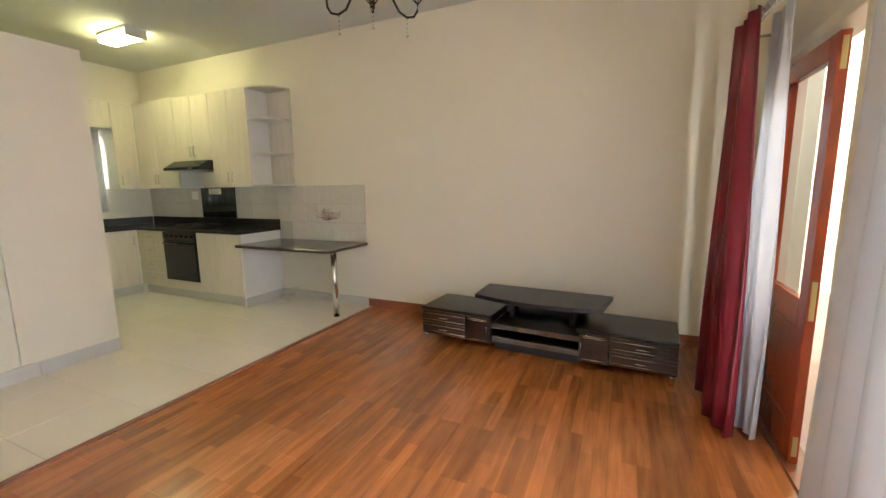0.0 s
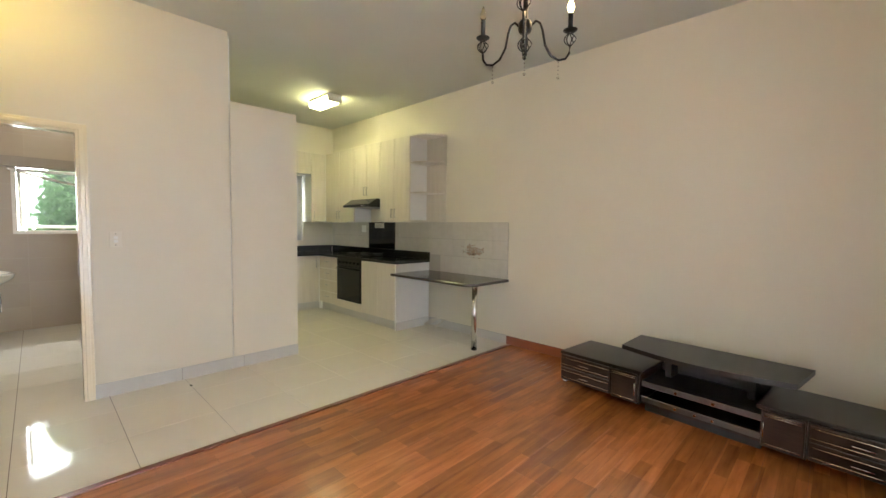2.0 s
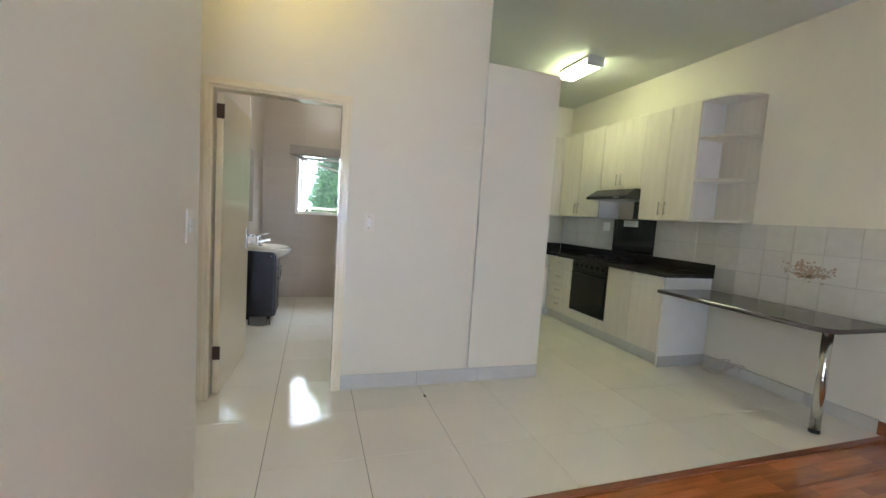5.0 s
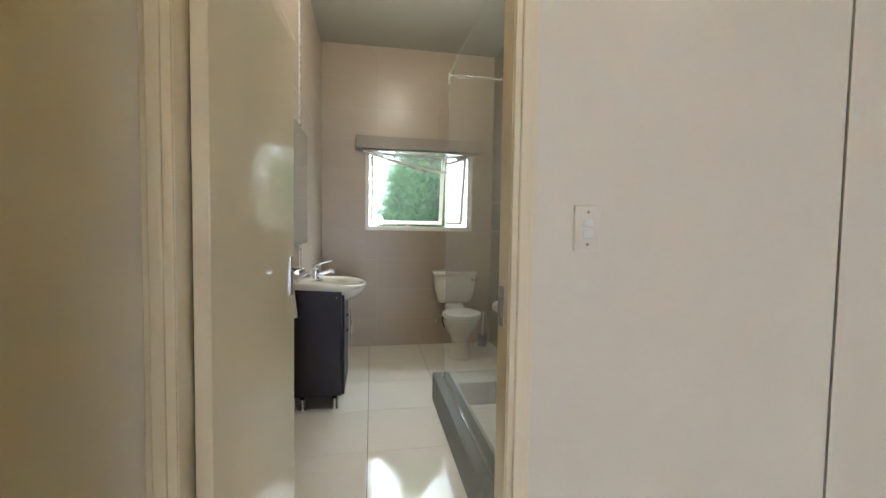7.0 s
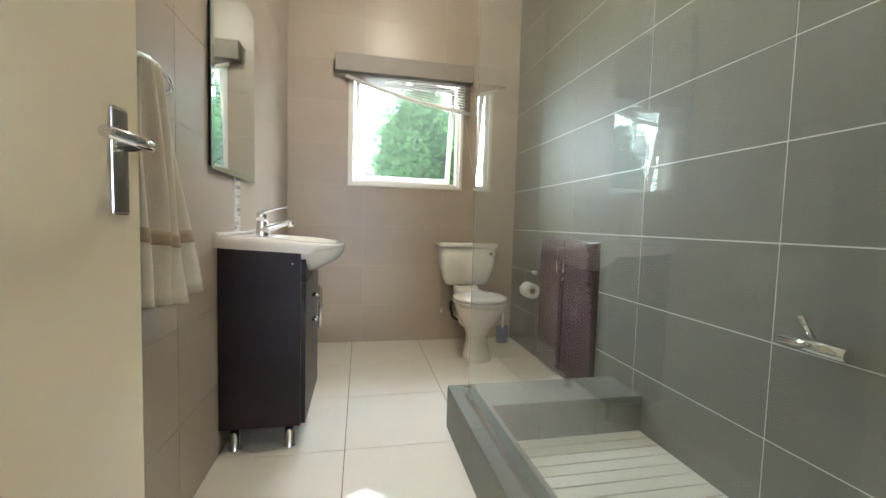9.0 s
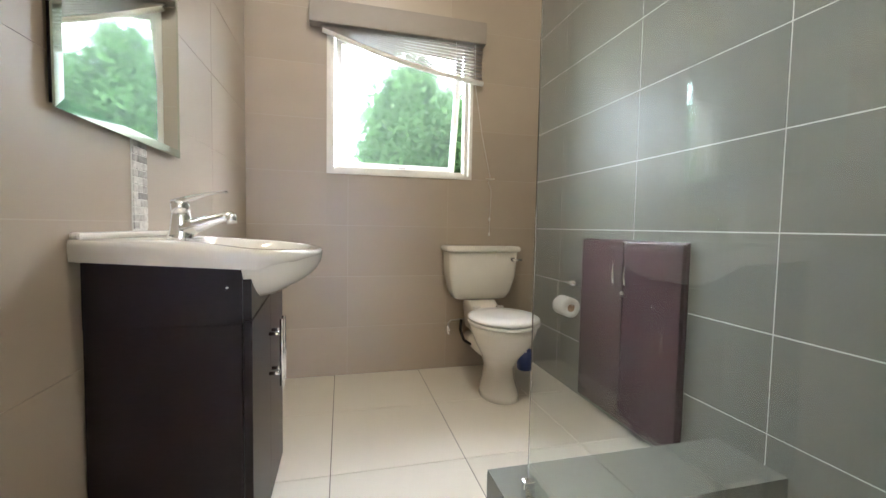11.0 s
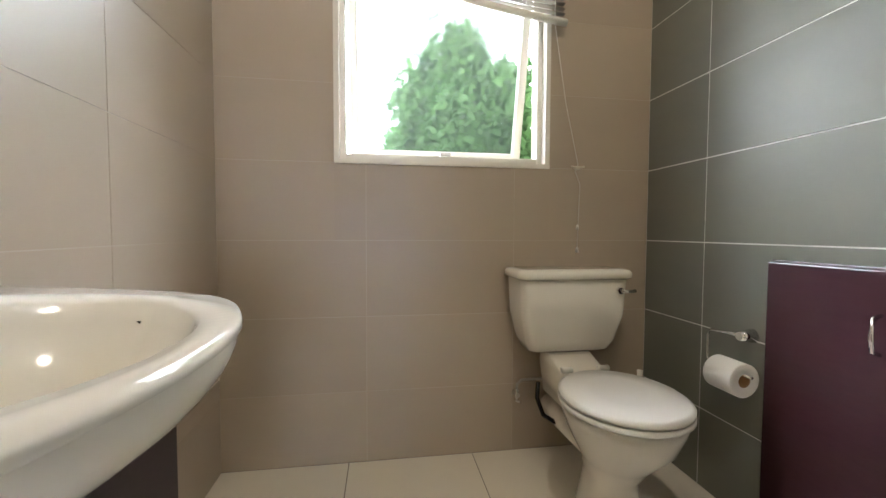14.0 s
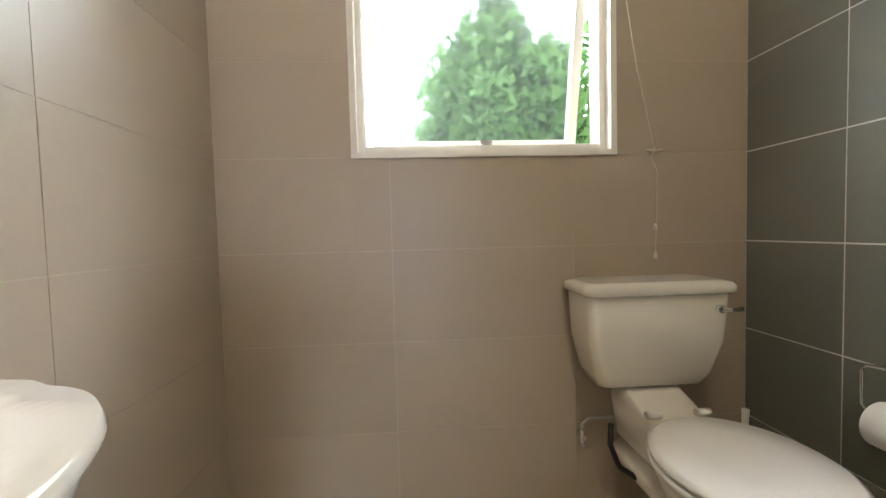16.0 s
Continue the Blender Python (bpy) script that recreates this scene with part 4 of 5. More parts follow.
def sash_piece(name, mat, *b, bevel=0.003):
    bm = B(*b, bevel=bevel)
    bmesh.ops.transform(bm, matrix=tilt, verts=bm.verts)
    return part(name, bm, mat, sash)


SH = -(WZ1 - 0.05 - WZ0 - 0.045)
for y0, y1 in ((WY0 + 0.045, WY0 + 0.08), (WY1 - 0.08, WY1 - 0.045)):
    sash_piece("stile", WINDOW_PAINT, -0.02, 0.015, y0, y1, SH, 0)
for z0, z1 in ((SH, SH + 0.035), (-0.035, 0)):
    sash_piece("rail", WINDOW_PAINT, -0.019, 0.014, WY0 + 0.08, WY1 - 0.08, z0, z1)
ob = sash_piece("pane", FROST, -0.004, 0.0, WY0 + 0.08, WY1 - 0.08, SH + 0.035, -0.035, bevel=0)
ob.visible_shadow = False
part("catch", B(FX1 - 0.02, FX1 + 0.008, -0.02, 0.02, WZ0 + 0.041, WZ0 + 0.053, bevel=0.002), STEEL, bw, "steel stay catch")

# venetian blind, hauled up and hanging askew
vb = thing("venetian_blind", "grey-brown venetian blind hanging askew over the window", "blind", (WIN_X + 0.05, 0, 2.0))
part("valance", B(WIN_X + 0.002, WIN_X + 0.075, -0.53, 0.485, 1.985, 2.11, bevel=0.004), BLIND, vb, "grey-brown wooden valance")
N = 10
for k in range(N):
    f = k / (N - 1)
    zl, zr = 1.982 - 0.012 * f, 1.978 - 0.185 * f
    m4 = [(-0.47, zl), (0.47, zr)]
    bm = loft([[(WIN_X + 0.022, y, z), (WIN_X + 0.048, y, z - 0.001), (WIN_X + 0.048, y, z + 0.001), (WIN_X + 0.022, y, z + 0.002)] for y, z in
               [(m4[0][0] + (m4[1][0] - m4[0][0]) * q / 6, m4[0][1] + (m4[1][1] - m4[0][1]) * q / 6 - 0.03 * f * math.sin(math.pi * q / 6)) for q in range(7)]], smooth=False)
    part("slat", bm, BLIND, vb)
part("bottom_rail", tube([(WIN_X + 0.036, -0.46 + 0.94 * q / 6, 1.962 - 0.20 * q / 6 - 0.03 * math.sin(math.pi * q / 6)) for q in range(7)], 0.014, 10), WINDOW_PAINT, vb, "pale bottom rail")
for y in (0.30, 0.42):
    part("ladder_cord", tube([(WIN_X + 0.062, y, 1.98), (WIN_X + 0.062, y, 1.80)], 0.0012, 5), CORD, vb)
bm = tube([(WIN_X + 0.05, 0.42, 1.98), (WIN_X + 0.04, 0.43, 1.75), (WIN_X + 0.02, 0.49, 1.45), (WIN_X + 0.02, 0.548, 1.20)], 0.0015, 6)
tube([(WIN_X + 0.02, 0.548, 1.20), (WIN_X + 0.022, 0.535, 1.17), (WIN_X + 0.022, 0.557, 1.12), (WIN_X + 0.02, 0.55, 0.85)], 0.0015, 6, bm)
part("pull_cord", bm, CORD, vb)
for z in (0.93, 0.835):
    part("cord_bob", lathe([(0.003, 0.022), (0.006, 0.012), (0.007, 0.0), (0.0, 0.0)], WIN_X + 0.02, 0.55, z, 10), CORD, vb)
cl = thing("cord_cleat", "small cream cleat holding the blind cord", "cleat", (WIN_X, 0.55, 1.19))
part("base", B(WIN_X, WIN_X + 0.012, 0.538, 0.562, 1.184, 1.196, bevel=0.002), PLASTIC, cl)
part("horn", tube([(WIN_X + 0.016, 0.522, 1.193), (WIN_X + 0.014, 0.55, 1.189), (WIN_X + 0.016, 0.578, 1.193)], 0.004, 8), PLASTIC, cl)

# ---- bathroom: vanity and basin ----
VX0, VX1, VF = -5.855, -5.385, -0.565
VC = (VX0 + VX1) / 2
van = thing("vanity_cabinet", "dark wenge vanity cabinet on chrome legs under the basin", "cabinet", (VC, -0.72, 0))
part("body", B(VX0, VX1, LEFT_Y + 0.003, VF, 0.10, 0.665, bevel=0.002), WENGE, van)
for x0, x1 in ((VX0, VX0 + 0.018), (VX1 - 0.018, VX1)):
    part("side_panel", B(x0, x1, LEFT_Y + 0.003, VF, 0.664, 0.8045), WENGE, van)
bm = B(VX0 + 0.018, VX1 - 0.018, VF - 0.018, VF - 0.0005, 0.666, 0.713)
box(bm, VX0 + 0.0185, VX0 + 0.045, VF - 0.018, VF - 0.0005, 0.713, 0.804)
box(bm, VX1 - 0.045, VX1 - 0.0185, VF - 0.018, VF - 0.0005, 0.713, 0.804)
part("front_rail", bm, WENGE, van)
for x0, x1, hx in ((VX0 + 0.002, VC - 0.001, VC - 0.022), (VC + 0.001, VX1 - 0.002, VC + 0.022)):
    n = 10
    xs2 = [x0 + (x1 - x0) * k / n for k in range(n + 1)]
    topz = [0.668 + 0.022 * (1 - abs(x - VC) / 0.24) for x in xs2]
    loop = [(x0, 0.11), (x1, 0.11)] + [(x, z) for x, z in zip(xs2[::-1], topz[::-1])]
    d = part("door", loft([[(x, y, z) for x, z in loop] for y in (VF + 0.001, VF + 0.019)], smooth=False), WENGE, van)
    bm = tube([(hx, VF + 0.052, 0.44), (hx, VF + 0.052, 0.625)], 0.006, 10)
    for z in (0.475, 0.585):
        tube([(hx, VF + 0.018, z), (hx, VF + 0.052, z)], 0.005, 8, bm)
    part("handle", bm, CHROME, d, "chrome bar handle")
loop = [(VX0 + 0.002, 0.803), (VX0 + 0.002, 0.673), (VC, 0.695), (VX1 - 0.002, 0.673), (VX1 - 0.002, 0.803), (VX1 - 0.02, 0.803), (VC + 0.15, 0.722), (VC - 0.15, 0.722), (VX0 + 0.02, 0.803)]
part("fascia", loft([[(x, y, z) for x, z in loop] for y in (VF + 0.0005, VF + 0.018)], smooth=False), WENGE, van)
for x in (VX0 + 0.04, VX1 - 0.04):
    for y in (LEFT_Y + 0.05, VF - 0.045):
        part("leg", lathe([(0.024, 0), (0.024, 0.008), (0.019, 0.014), (0.019, 0.1), (0, 0.1)], x, y, 0, 16), CHROME, van, "chrome leg")
part("screw_cap", disc(bmesh.new(), (VX1 + 0.001, VF - 0.03, 0.745), (1, 0, 0), 0.0028, 0.003, 8), LAMP_BODY, van)

basin = thing("wash_basin", "white ceramic semi-recessed basin with chrome mixer", "basin", (VC, -0.7, 0.786))
BYB, BYF, BYT = LEFT_Y + 0.002, -0.535, -0.410


def slope(y):
    return 0.030 * max(0, (y - BYB - 0.1) / (BYT - BYB - 0.1))


def rim(y_shift, scale, z, n=40):
    """Outline: straight slab at the back, round bowl pushed out at the front."""
    hw = 0.272 * scale
    pts = [(VC - hw, BYB), (VC - hw, BYF - 0.02)]
    for k in range(n + 1):
        a = math.pi * k / n
        w = 0.262 * scale
        yy = BYF + (BYT - BYF + y_shift) * (math.sin(a) ** 0.92)
        pts.append((VC - w * math.cos(a), yy))
    pts += [(VC + hw, BYF - 0.02), (VC + hw, BYB)]
    return [(x, y, z - slope(y)) for x, y in pts]


def bowl_ring(cx, cy, rx, ry, z, count):
    return [(cx + rx * math.cos(a), cy + ry * math.sin(a), z) for a in [2 * math.pi * k / count for k in range(count)]]


bm = bmesh.new()
outer = [rim(0.0, 0.985, 0.848), rim(0.004, 1.0, 0.838), rim(-0.012, 1.0, 0.825), rim(-0.095, 0.99, 0.805)]
loft(outer, bm, caps=(False, False))
# bowl pushed out in front of the cabinet, deepest against its face and curving up to the lip
front_rings = []
for q in range(11):
    f = q / 10
    reach = (BYT - BYF + 0.003) * max(0.12, 1 - f ** 2.1) ** 0.62
    half = 0.262 * (1 - 0.45 * f ** 2.2)
    ring_pts = [(VC - half * math.cos(math.pi * k / 28), BYF - 0.028 + (reach + 0.028) * (math.sin(math.pi * k / 28) ** 0.92)) for k in range(29)]
    front_rings.append([(x, y, 0.838 - slope(y) * (1 - f) - 0.128 * f) for x, y in ring_pts])
rows_ = [[bm.verts.new(p) for p in ring] for ring in front_rings]
for a, b in zip(rows_, rows_[1:]):
    for k in range(28):
        bm.faces.new((a[k], a[k + 1], b[k + 1], b[k])).smooth = True
bm.faces.new(rows_[-1])
# top deck with the hollow
ring_out = outer[0]
top_rim = [bm.verts.new(p) for p in ring_out]
m_ = len(top_rim)
cx, cy = VC, -0.590
hollow = []
for dz, s_ in ((0.848, 1.0), (0.842, 0.965), (0.82, 0.91), (0.785, 0.80), (0.755, 0.6), (0.742, 0.32), (0.739, 0.1)):
    ring_pts = []
    for p in ring_out:
        a = math.atan2((p[1] - cy) / 0.145, (p[0] - cx) / 0.205)
        ring_pts.append(bm.verts.new((cx + 0.215 * s_ * math.cos(a), cy + 0.152 * s_ * math.sin(a), dz - slope(cy + 0.152 * s_ * math.sin(a)))))
    hollow.append(ring_pts)
for a, b in zip([top_rim] + hollow, hollow):
    for k in range(m_):
        bm.faces.new((a[k], a[(k + 1) % m_], b[(k + 1) % m_], b[k])).smooth = True
bm.faces.new(hollow[-1])
bmesh.ops.remove_doubles(bm, verts=bm.verts, dist=0.0004)
bmesh.ops.recalc_face_normals(bm, faces=bm.faces)
bowl = part("bowl", bm, CERAMIC, basin)
part("back_ledge", B(VC - 0.268, VC + 0.268, BYB, BYB + 0.02, 0.846, 0.862, bevel=0.006), CERAMIC, basin)
part("overflow", disc(bmesh.new(), (VC, -0.735, 0.815), (0, 1, 0.5), 0.013, 0.006), CHROME, basin, "chrome overflow ring")
bm = bmesh.new()
for k in range(14):
    f = k / 13
    bmesh.ops.create_icosphere(bm, subdivisions=1, radius=0.0028, matrix=Matrix.Translation((VC + 0.05 - 0.05 * f, -0.77 + 0.035 * f, 0.851 - 0.03 * f ** 2)))
part("plug_chain", bm, CHROME, basin)
tap = thing("mixer_tap", "chrome single lever mixer tap on the basin", "tap", (VC, -0.79, 0.848))
TX, TY = VC + 0.02, -0.757


def turned(rows, n=20):
    """Rings that lean: each row is y, z of the middle and the half width across x and along y."""
    return loft([[(TX + a * math.cos(2 * math.pi * k / n), y + b * math.sin(2 * math.pi * k / n), z) for k in range(n)] for y, z, a, b in rows])


part("body", turned([(TY, 0.839, 0.026, 0.030), (TY, 0.845, 0.026, 0.030), (TY + 0.003, 0.862, 0.023, 0.028), (TY + 0.003, 0.900, 0.021, 0.023), (TY + 0.002, 0.908, 0.021, 0.021)]), CHROME, tap)
part("cap", turned([(TY + 0.002, 0.909, 0.022, 0.022), (TY + 0.001, 0.930, 0.0225, 0.0225), (TY - 0.001, 0.939, 0.019, 0.019), (TY - 0.002, 0.942, 0.008, 0.008)]), CHROME, tap)
part("spout", tube([(TX, TY + 0.006, 0.868), (TX, TY + 0.035, 0.877), (TX, TY + 0.07, 0.890), (TX, TY + 0.10, 0.900), (TX, TY + 0.124, 0.904)], [0.024, 0.020, 0.0155, 0.013, 0.0125], 16), CHROME, tap)
part("aerator", tube([(TX, TY + 0.117, 0.908), (TX, TY + 0.122, 0.883)], [0.0145, 0.0125], 16), CHROME, tap)
blade = [(TY - 0.014, 0.932, 0.017, 0.009), (TY + 0.02, 0.945, 0.015, 0.007), (TY + 0.06, 0.958, 0.011, 0.004), (TY + 0.10, 0.967, 0.009, 0.003), (TY + 0.112, 0.967, 0.008, 0.0025)]
part("lever", loft([[(TX + w * c, y - 0.3 * h * s2, z + h * s2) for c, s2 in ((-1, -0.5), (-0.8, -1), (0.8, -1), (1, -0.5), (1, 0.5), (0.8, 1), (-0.8, 1), (-1, 0.5))] for y, z, w, h in blade]), CHROME, tap)

mir = thing("mirror", "frameless wall mirror with slanted glass border", "mirror", (-5.57, LEFT_Y, 1.45))
MX0, MX1, MZ0, MZ1 = -5.875, -5.305, 1.085, 1.87
MY = LEFT_Y + 0.012
part("backing", B(MX0 + 0.01, MX1 - 0.01, LEFT_Y + 0.001, MY, MZ0 + 0.01, MZ1 - 0.01), WENGE, mir)
part("plate", B(MX0 + 0.022, MX1 - 0.022, MY, MY + 0.006, MZ0 + 0.022, MZ1 - 0.022), MIRROR, mir)
o_ = [(MX0, MY + 0.004, MZ0), (MX1, MY + 0.004, MZ0), (MX1, MY + 0.004, MZ1), (MX0, MY + 0.004, MZ1)]
i_ = [(MX0 + 0.022, MY + 0.006, MZ0 + 0.022), (MX1 - 0.022, MY + 0.006, MZ0 + 0.022), (MX1 - 0.022, MY + 0.006, MZ1 - 0.022), (MX0 + 0.022, MY + 0.006, MZ1 - 0.022)]
for k in range(4):
    q = (k + 1) % 4
    bm = bmesh.new()
    lo = [bm.verts.new(p) for p in (o_[k], o_[q], i_[q], i_[k])]
    bm.faces.new(lo)
    hi = bmesh.ops.extrude_face_region(bm, geom=list(bm.faces))["geom"]
    bmesh.ops.translate(bm, vec=(0, -0.004, 0), verts=[v for v in hi if isinstance(v, bmesh.types.BMVert)])
    bmesh.ops.recalc_face_normals(bm, faces=bm.faces)
    part("bevel", bm, MIRROR_EDGE, mir)

mos = thing("mosaic_strip", "vertical strip of metal and stone mosaic tiles", "mosaic", (-5.635, LEFT_Y, 0.88), kind="structure")
part("bed", B(-5.68, -5.60, LEFT_Y + 0.0005, LEFT_Y + 0.002, 0.862, 2.98), GREY_GROUT, mos)
random.seed(12)
z = 0.866
while z < 2.93:
    y0 = -5.678
    for w in random.choice(((0.024, 0.024, 0.024), (0.037, 0.037), (0.024, 0.05), (0.05, 0.024))):
        piece("tile", mos, MOSAIC, y0 + 0.001, y0 + w - 0.001, LEFT_Y + 0.002, LEFT_Y + 0.005, z + 0.001, z + 0.017)
        y0 += w + 0.001
    z += 0.019 if not (1.06 < z < 1.08) else 0.8

# towel
def cloth(v0, v1, rows, out):
    bm = bmesh.new()
    cols = []
    for i in range(41):
        u = i / 40
        col = []
        for j in range(rows + 1):
            v = v0 + (v1 - v0) * j / rows
            wob = (0.024 * math.sin(7 * math.pi * u + 1.2 * v) + 0.010 * math.sin(15 * u + 5 * v)) * (0.35 + 0.65 * (1 - v))
            x = -4.73 - (0.07 + 0.20 * (1 - v) ** 0.75) * u + 0.05 * (1 - v) * (1 - u)
            col.append(bm.verts.new((x, LEFT_Y + 0.062 + wob + out + 0.015 * math.sin(math.pi * u), 0.695 + 0.55 * v + 0.05 * abs(u - 0.6) * (1 - v))))
        cols.append(col)
    for a, b in zip(cols, cols[1:]):
        for j in range(rows):
            bm.faces.new((a[j], b[j], b[j + 1], a[j + 1])).smooth = True
    return bm


tw = thing("towel", "cream terry towel hanging in folds on the wall", "towel", (-4.85, LEFT_Y + 0.06, 0.62))
ob = part("cloth", cloth(0, 1, 18, 0), TOWEL, tw)
ob.modifiers.new("thick", "SOLIDIFY").thickness = 0.018
ob = part("woven_band", cloth(0.26, 0.32, 3, 0.002), BAND, tw, "flat woven tan band")
ob.modifiers.new("thick", "SOLIDIFY").thickness = 0.022
tr = thing("towel_ring", "chrome towel holder on the taupe tiles", "towel ring", (-4.79, LEFT_Y, 1.15))
part("ring", tube([(-4.79 + 0.1 * math.cos(a), LEFT_Y + 0.06, 1.23 + 0.03 * math.sin(a)) for a in [2 * math.pi * q / 24 for q in range(25)]], 0.005, 8), CHROME, tr)
part("mount", tube([(-4.79, LEFT_Y + 0.001, 1.26), (-4.79, LEFT_Y + 0.06, 1.26)], [0.022, 0.01], 14), CHROME, tr)

# ---- bathroom: toilet ----
toilet = thing("toilet", "white ceramic close-coupled toilet, lid closed", "toilet", (-6.4, 0.43, 0))
TYC = 0.46


def oval(cx, rx0, rx1, ry, z, n=36):
    """Egg outline: rx0 towards the cistern, rx1 towards the front."""
    return [(cx + (rx1 if math.cos(a) > 0 else rx0) * math.cos(a), TYC + ry * math.sin(a), z) for a in [2 * math.pi * k / n for k in range(n)]]


def rounded(x0, x1, hw, z, r=0.03, n=6):
    out = []
    for cx_, cy_, a0 in ((x1 - r, TYC + hw - r, 0), (x0 + r, TYC + hw - r, 90), (x0 + r, TYC - hw + r, 180), (x1 - r, TYC - hw + r, 270)):
        out += [(cx_ + r * math.cos(radians(a0 + 90 * k / n)), cy_ + r * math.sin(radians(a0 + 90 * k / n)), z) for k in range(n + 1)]
    return out


XW = WIN_X + 0.012
part("cistern", loft([rounded(XW + 0.03, XW + 0.12, 0.13, 0.452), rounded(XW + 0.012, XW + 0.15, 0.163, 0.465), rounded(XW + 0.005, XW + 0.165, 0.180, 0.50), rounded(XW, XW + 0.185, 0.205, 0.60), rounded(XW, XW + 0.192, 0.213, 0.742)]), CERAMIC, toilet)
part("cistern_lid", loft([rounded(XW, XW + 0.197, 0.217, 0.743), rounded(XW, XW + 0.205, 0.228, 0.75), rounded(XW, XW + 0.205, 0.228, 0.766), rounded(XW + 0.002, XW + 0.198, 0.222, 0.776), rounded(XW + 0.02, XW + 0.17, 0.20, 0.781)]), CERAMIC, toilet)
bm = disc(bmesh.new(), (XW + 0.195, TYC + 0.17, 0.70), (1, 0, 0), 0.012, 0.02)
tube([(XW + 0.205, TYC + 0.17, 0.70), (XW + 0.21, TYC + 0.20, 0.697), (XW + 0.21, TYC + 0.225, 0.70)], [0.007, 0.006, 0.007], 8, bm)
part("flush_lever", bm, CHROME, toilet, "chrome flush lever")
BX = -6.345
bowl_loops = [oval(BX - 0.04, 0.16, 0.125, 0.10, 0.0), oval(BX - 0.04, 0.158, 0.12, 0.097, 0.03), oval(BX - 0.05, 0.13, 0.09, 0.078, 0.10), oval(BX - 0.05, 0.12, 0.085, 0.074, 0.16), oval(BX - 0.03, 0.14, 0.11, 0.098, 0.22),
              oval(BX, 0.19, 0.155, 0.145, 0.30), oval(BX, 0.205, 0.180, 0.168, 0.36), oval(BX, 0.21, 0.187, 0.174, 0.392)]
part("pan", loft(bowl_loops), CERAMIC, toilet)
part("pan_shelf", loft([rounded(XW + 0.03, XW + 0.32, 0.07, 0.28), rounded(XW + 0.03, XW + 0.32, 0.08, 0.35), rounded(XW + 0.03, XW + 0.29, 0.088, 0.41), rounded(XW + 0.04, XW + 0.16, 0.085, 0.453)]), CERAMIC, toilet)
part("seat", loft([oval(BX, 0.20, 0.193, 0.178, 0.394), oval(BX, 0.208, 0.20, 0.185, 0.400), oval(BX, 0.208, 0.20, 0.185, 0.408), oval(BX, 0.20, 0.194, 0.18, 0.412)]), SEAT, toilet, "white plastic seat")
part("lid", loft([oval(BX, 0.20, 0.191, 0.176, 0.414), oval(BX, 0.21, 0.199, 0.184, 0.419), oval(BX, 0.21, 0.199, 0.184, 0.429), oval(BX, 0.195, 0.185, 0.170, 0.438), oval(BX, 0.12, 0.11, 0.10, 0.442)]), SEAT, toilet, "white plastic lid, closed")
for y in (TYC - 0.07, TYC + 0.07):
    part("hinge", tube([(XW + 0.26, y - 0.02, 0.43), (XW + 0.26, y + 0.02, 0.43)], 0.011, 10), SEAT, toilet)
part("waste_pipe", tube([(XW + 0.02, TYC - 0.02, 0.20), (XW + 0.13, TYC - 0.02, 0.20), (XW + 0.32, TYC, 0.19)], 0.05, 16), CERAMIC, toilet)
part("hose", tube([(XW + 0.10, TYC - 0.11, 0.33), (XW + 0.11, TYC - 0.118, 0.27), (XW + 0.13, TYC - 0.10, 0.21), (XW + 0.16, TYC - 0.06, 0.19)], 0.009, 8), BLACK, toilet, "black rubber hose")
valve = thing("stop_valve", "chrome stop valve with feed pipe to the cistern", "valve", (WIN_X, 0.29, 0.25))
part("pipe", tube([(WIN_X + 0.03, 0.29, 0.25), (WIN_X + 0.03, 0.292, 0.29), (WIN_X + 0.03, 0.31, 0.308), (WIN_X + 0.03, 0.40, 0.312), (WIN_X + 0.05, 0.43, 0.33), (WIN_X + 0.06, 0.44, 0.45)], 0.006, 8), STEEL, valve)
bm = tube([(WIN_X + 0.001, 0.29, 0.25), (WIN_X + 0.045, 0.29, 0.25)], 0.010, 10)
tube([(WIN_X + 0.03, 0.29, 0.225), (WIN_X + 0.03, 0.29, 0.275)], 0.009, 10, bm)
part("body", bm, CHROME, valve)
part("handle", tube([(WIN_X + 0.045, 0.278, 0.232), (WIN_X + 0.05, 0.29, 0.228), (WIN_X + 0.045, 0.302, 0.222)], 0.005, 8), CHROME, valve)
br = thing("toilet_brush", "blue plastic toilet brush pot on the floor", "brush", (-6.72, 0.77, 0))
part("pot", lathe([(0.045, 0), (0.05, 0.01), (0.052, 0.12), (0.047, 0.12), (0.045, 0.02), (0, 0.02)], -6.72, 0.77, 0.0, 20), BLUE, br)
part("handle", tube([(-6.72, 0.77, 0.03), (-6.72, 0.775, 0.24), (-6.72, 0.778, 0.36)], [0.008, 0.007, 0.011], 10), LAMP_BODY, br)

# recessed duct cupboard in the grey wall
duct = thing("wall_cupboard", "plum-brown two-door cupboard set into grey tiles", "cupboard", (-5.95, GREY_Y, 0.43))
part("surround", B(-6.262, -5.628, GREY_Y - 0.012, GREY_Y + 0.001, 0.03, 0.842, bevel=0.002), PLUM, duct)
for x0, x1, hx in ((-6.258, -5.949, -5.985), (-5.945, -5.632, -5.91)):
    d = part("door", B(x0, x1, GREY_Y - 0.03, GREY_Y - 0.0125, 0.035, 0.836, bevel=0.003), PLUM, duct)
    part("handle", tube([(hx, GREY_Y - 0.03, 0.645), (hx, GREY_Y - 0.05, 0.652), (hx, GREY_Y - 0.056, 0.69), (hx, GREY_Y - 0.05, 0.728), (hx, GREY_Y - 0.03, 0.735)], 0.005, 8), CHROME, d, "small bowed chrome handle")
part("catch", B(-5.955, -5.935, GREY_Y - 0.036, GREY_Y - 0.031, 0.60, 0.615), STRIKE, duct)

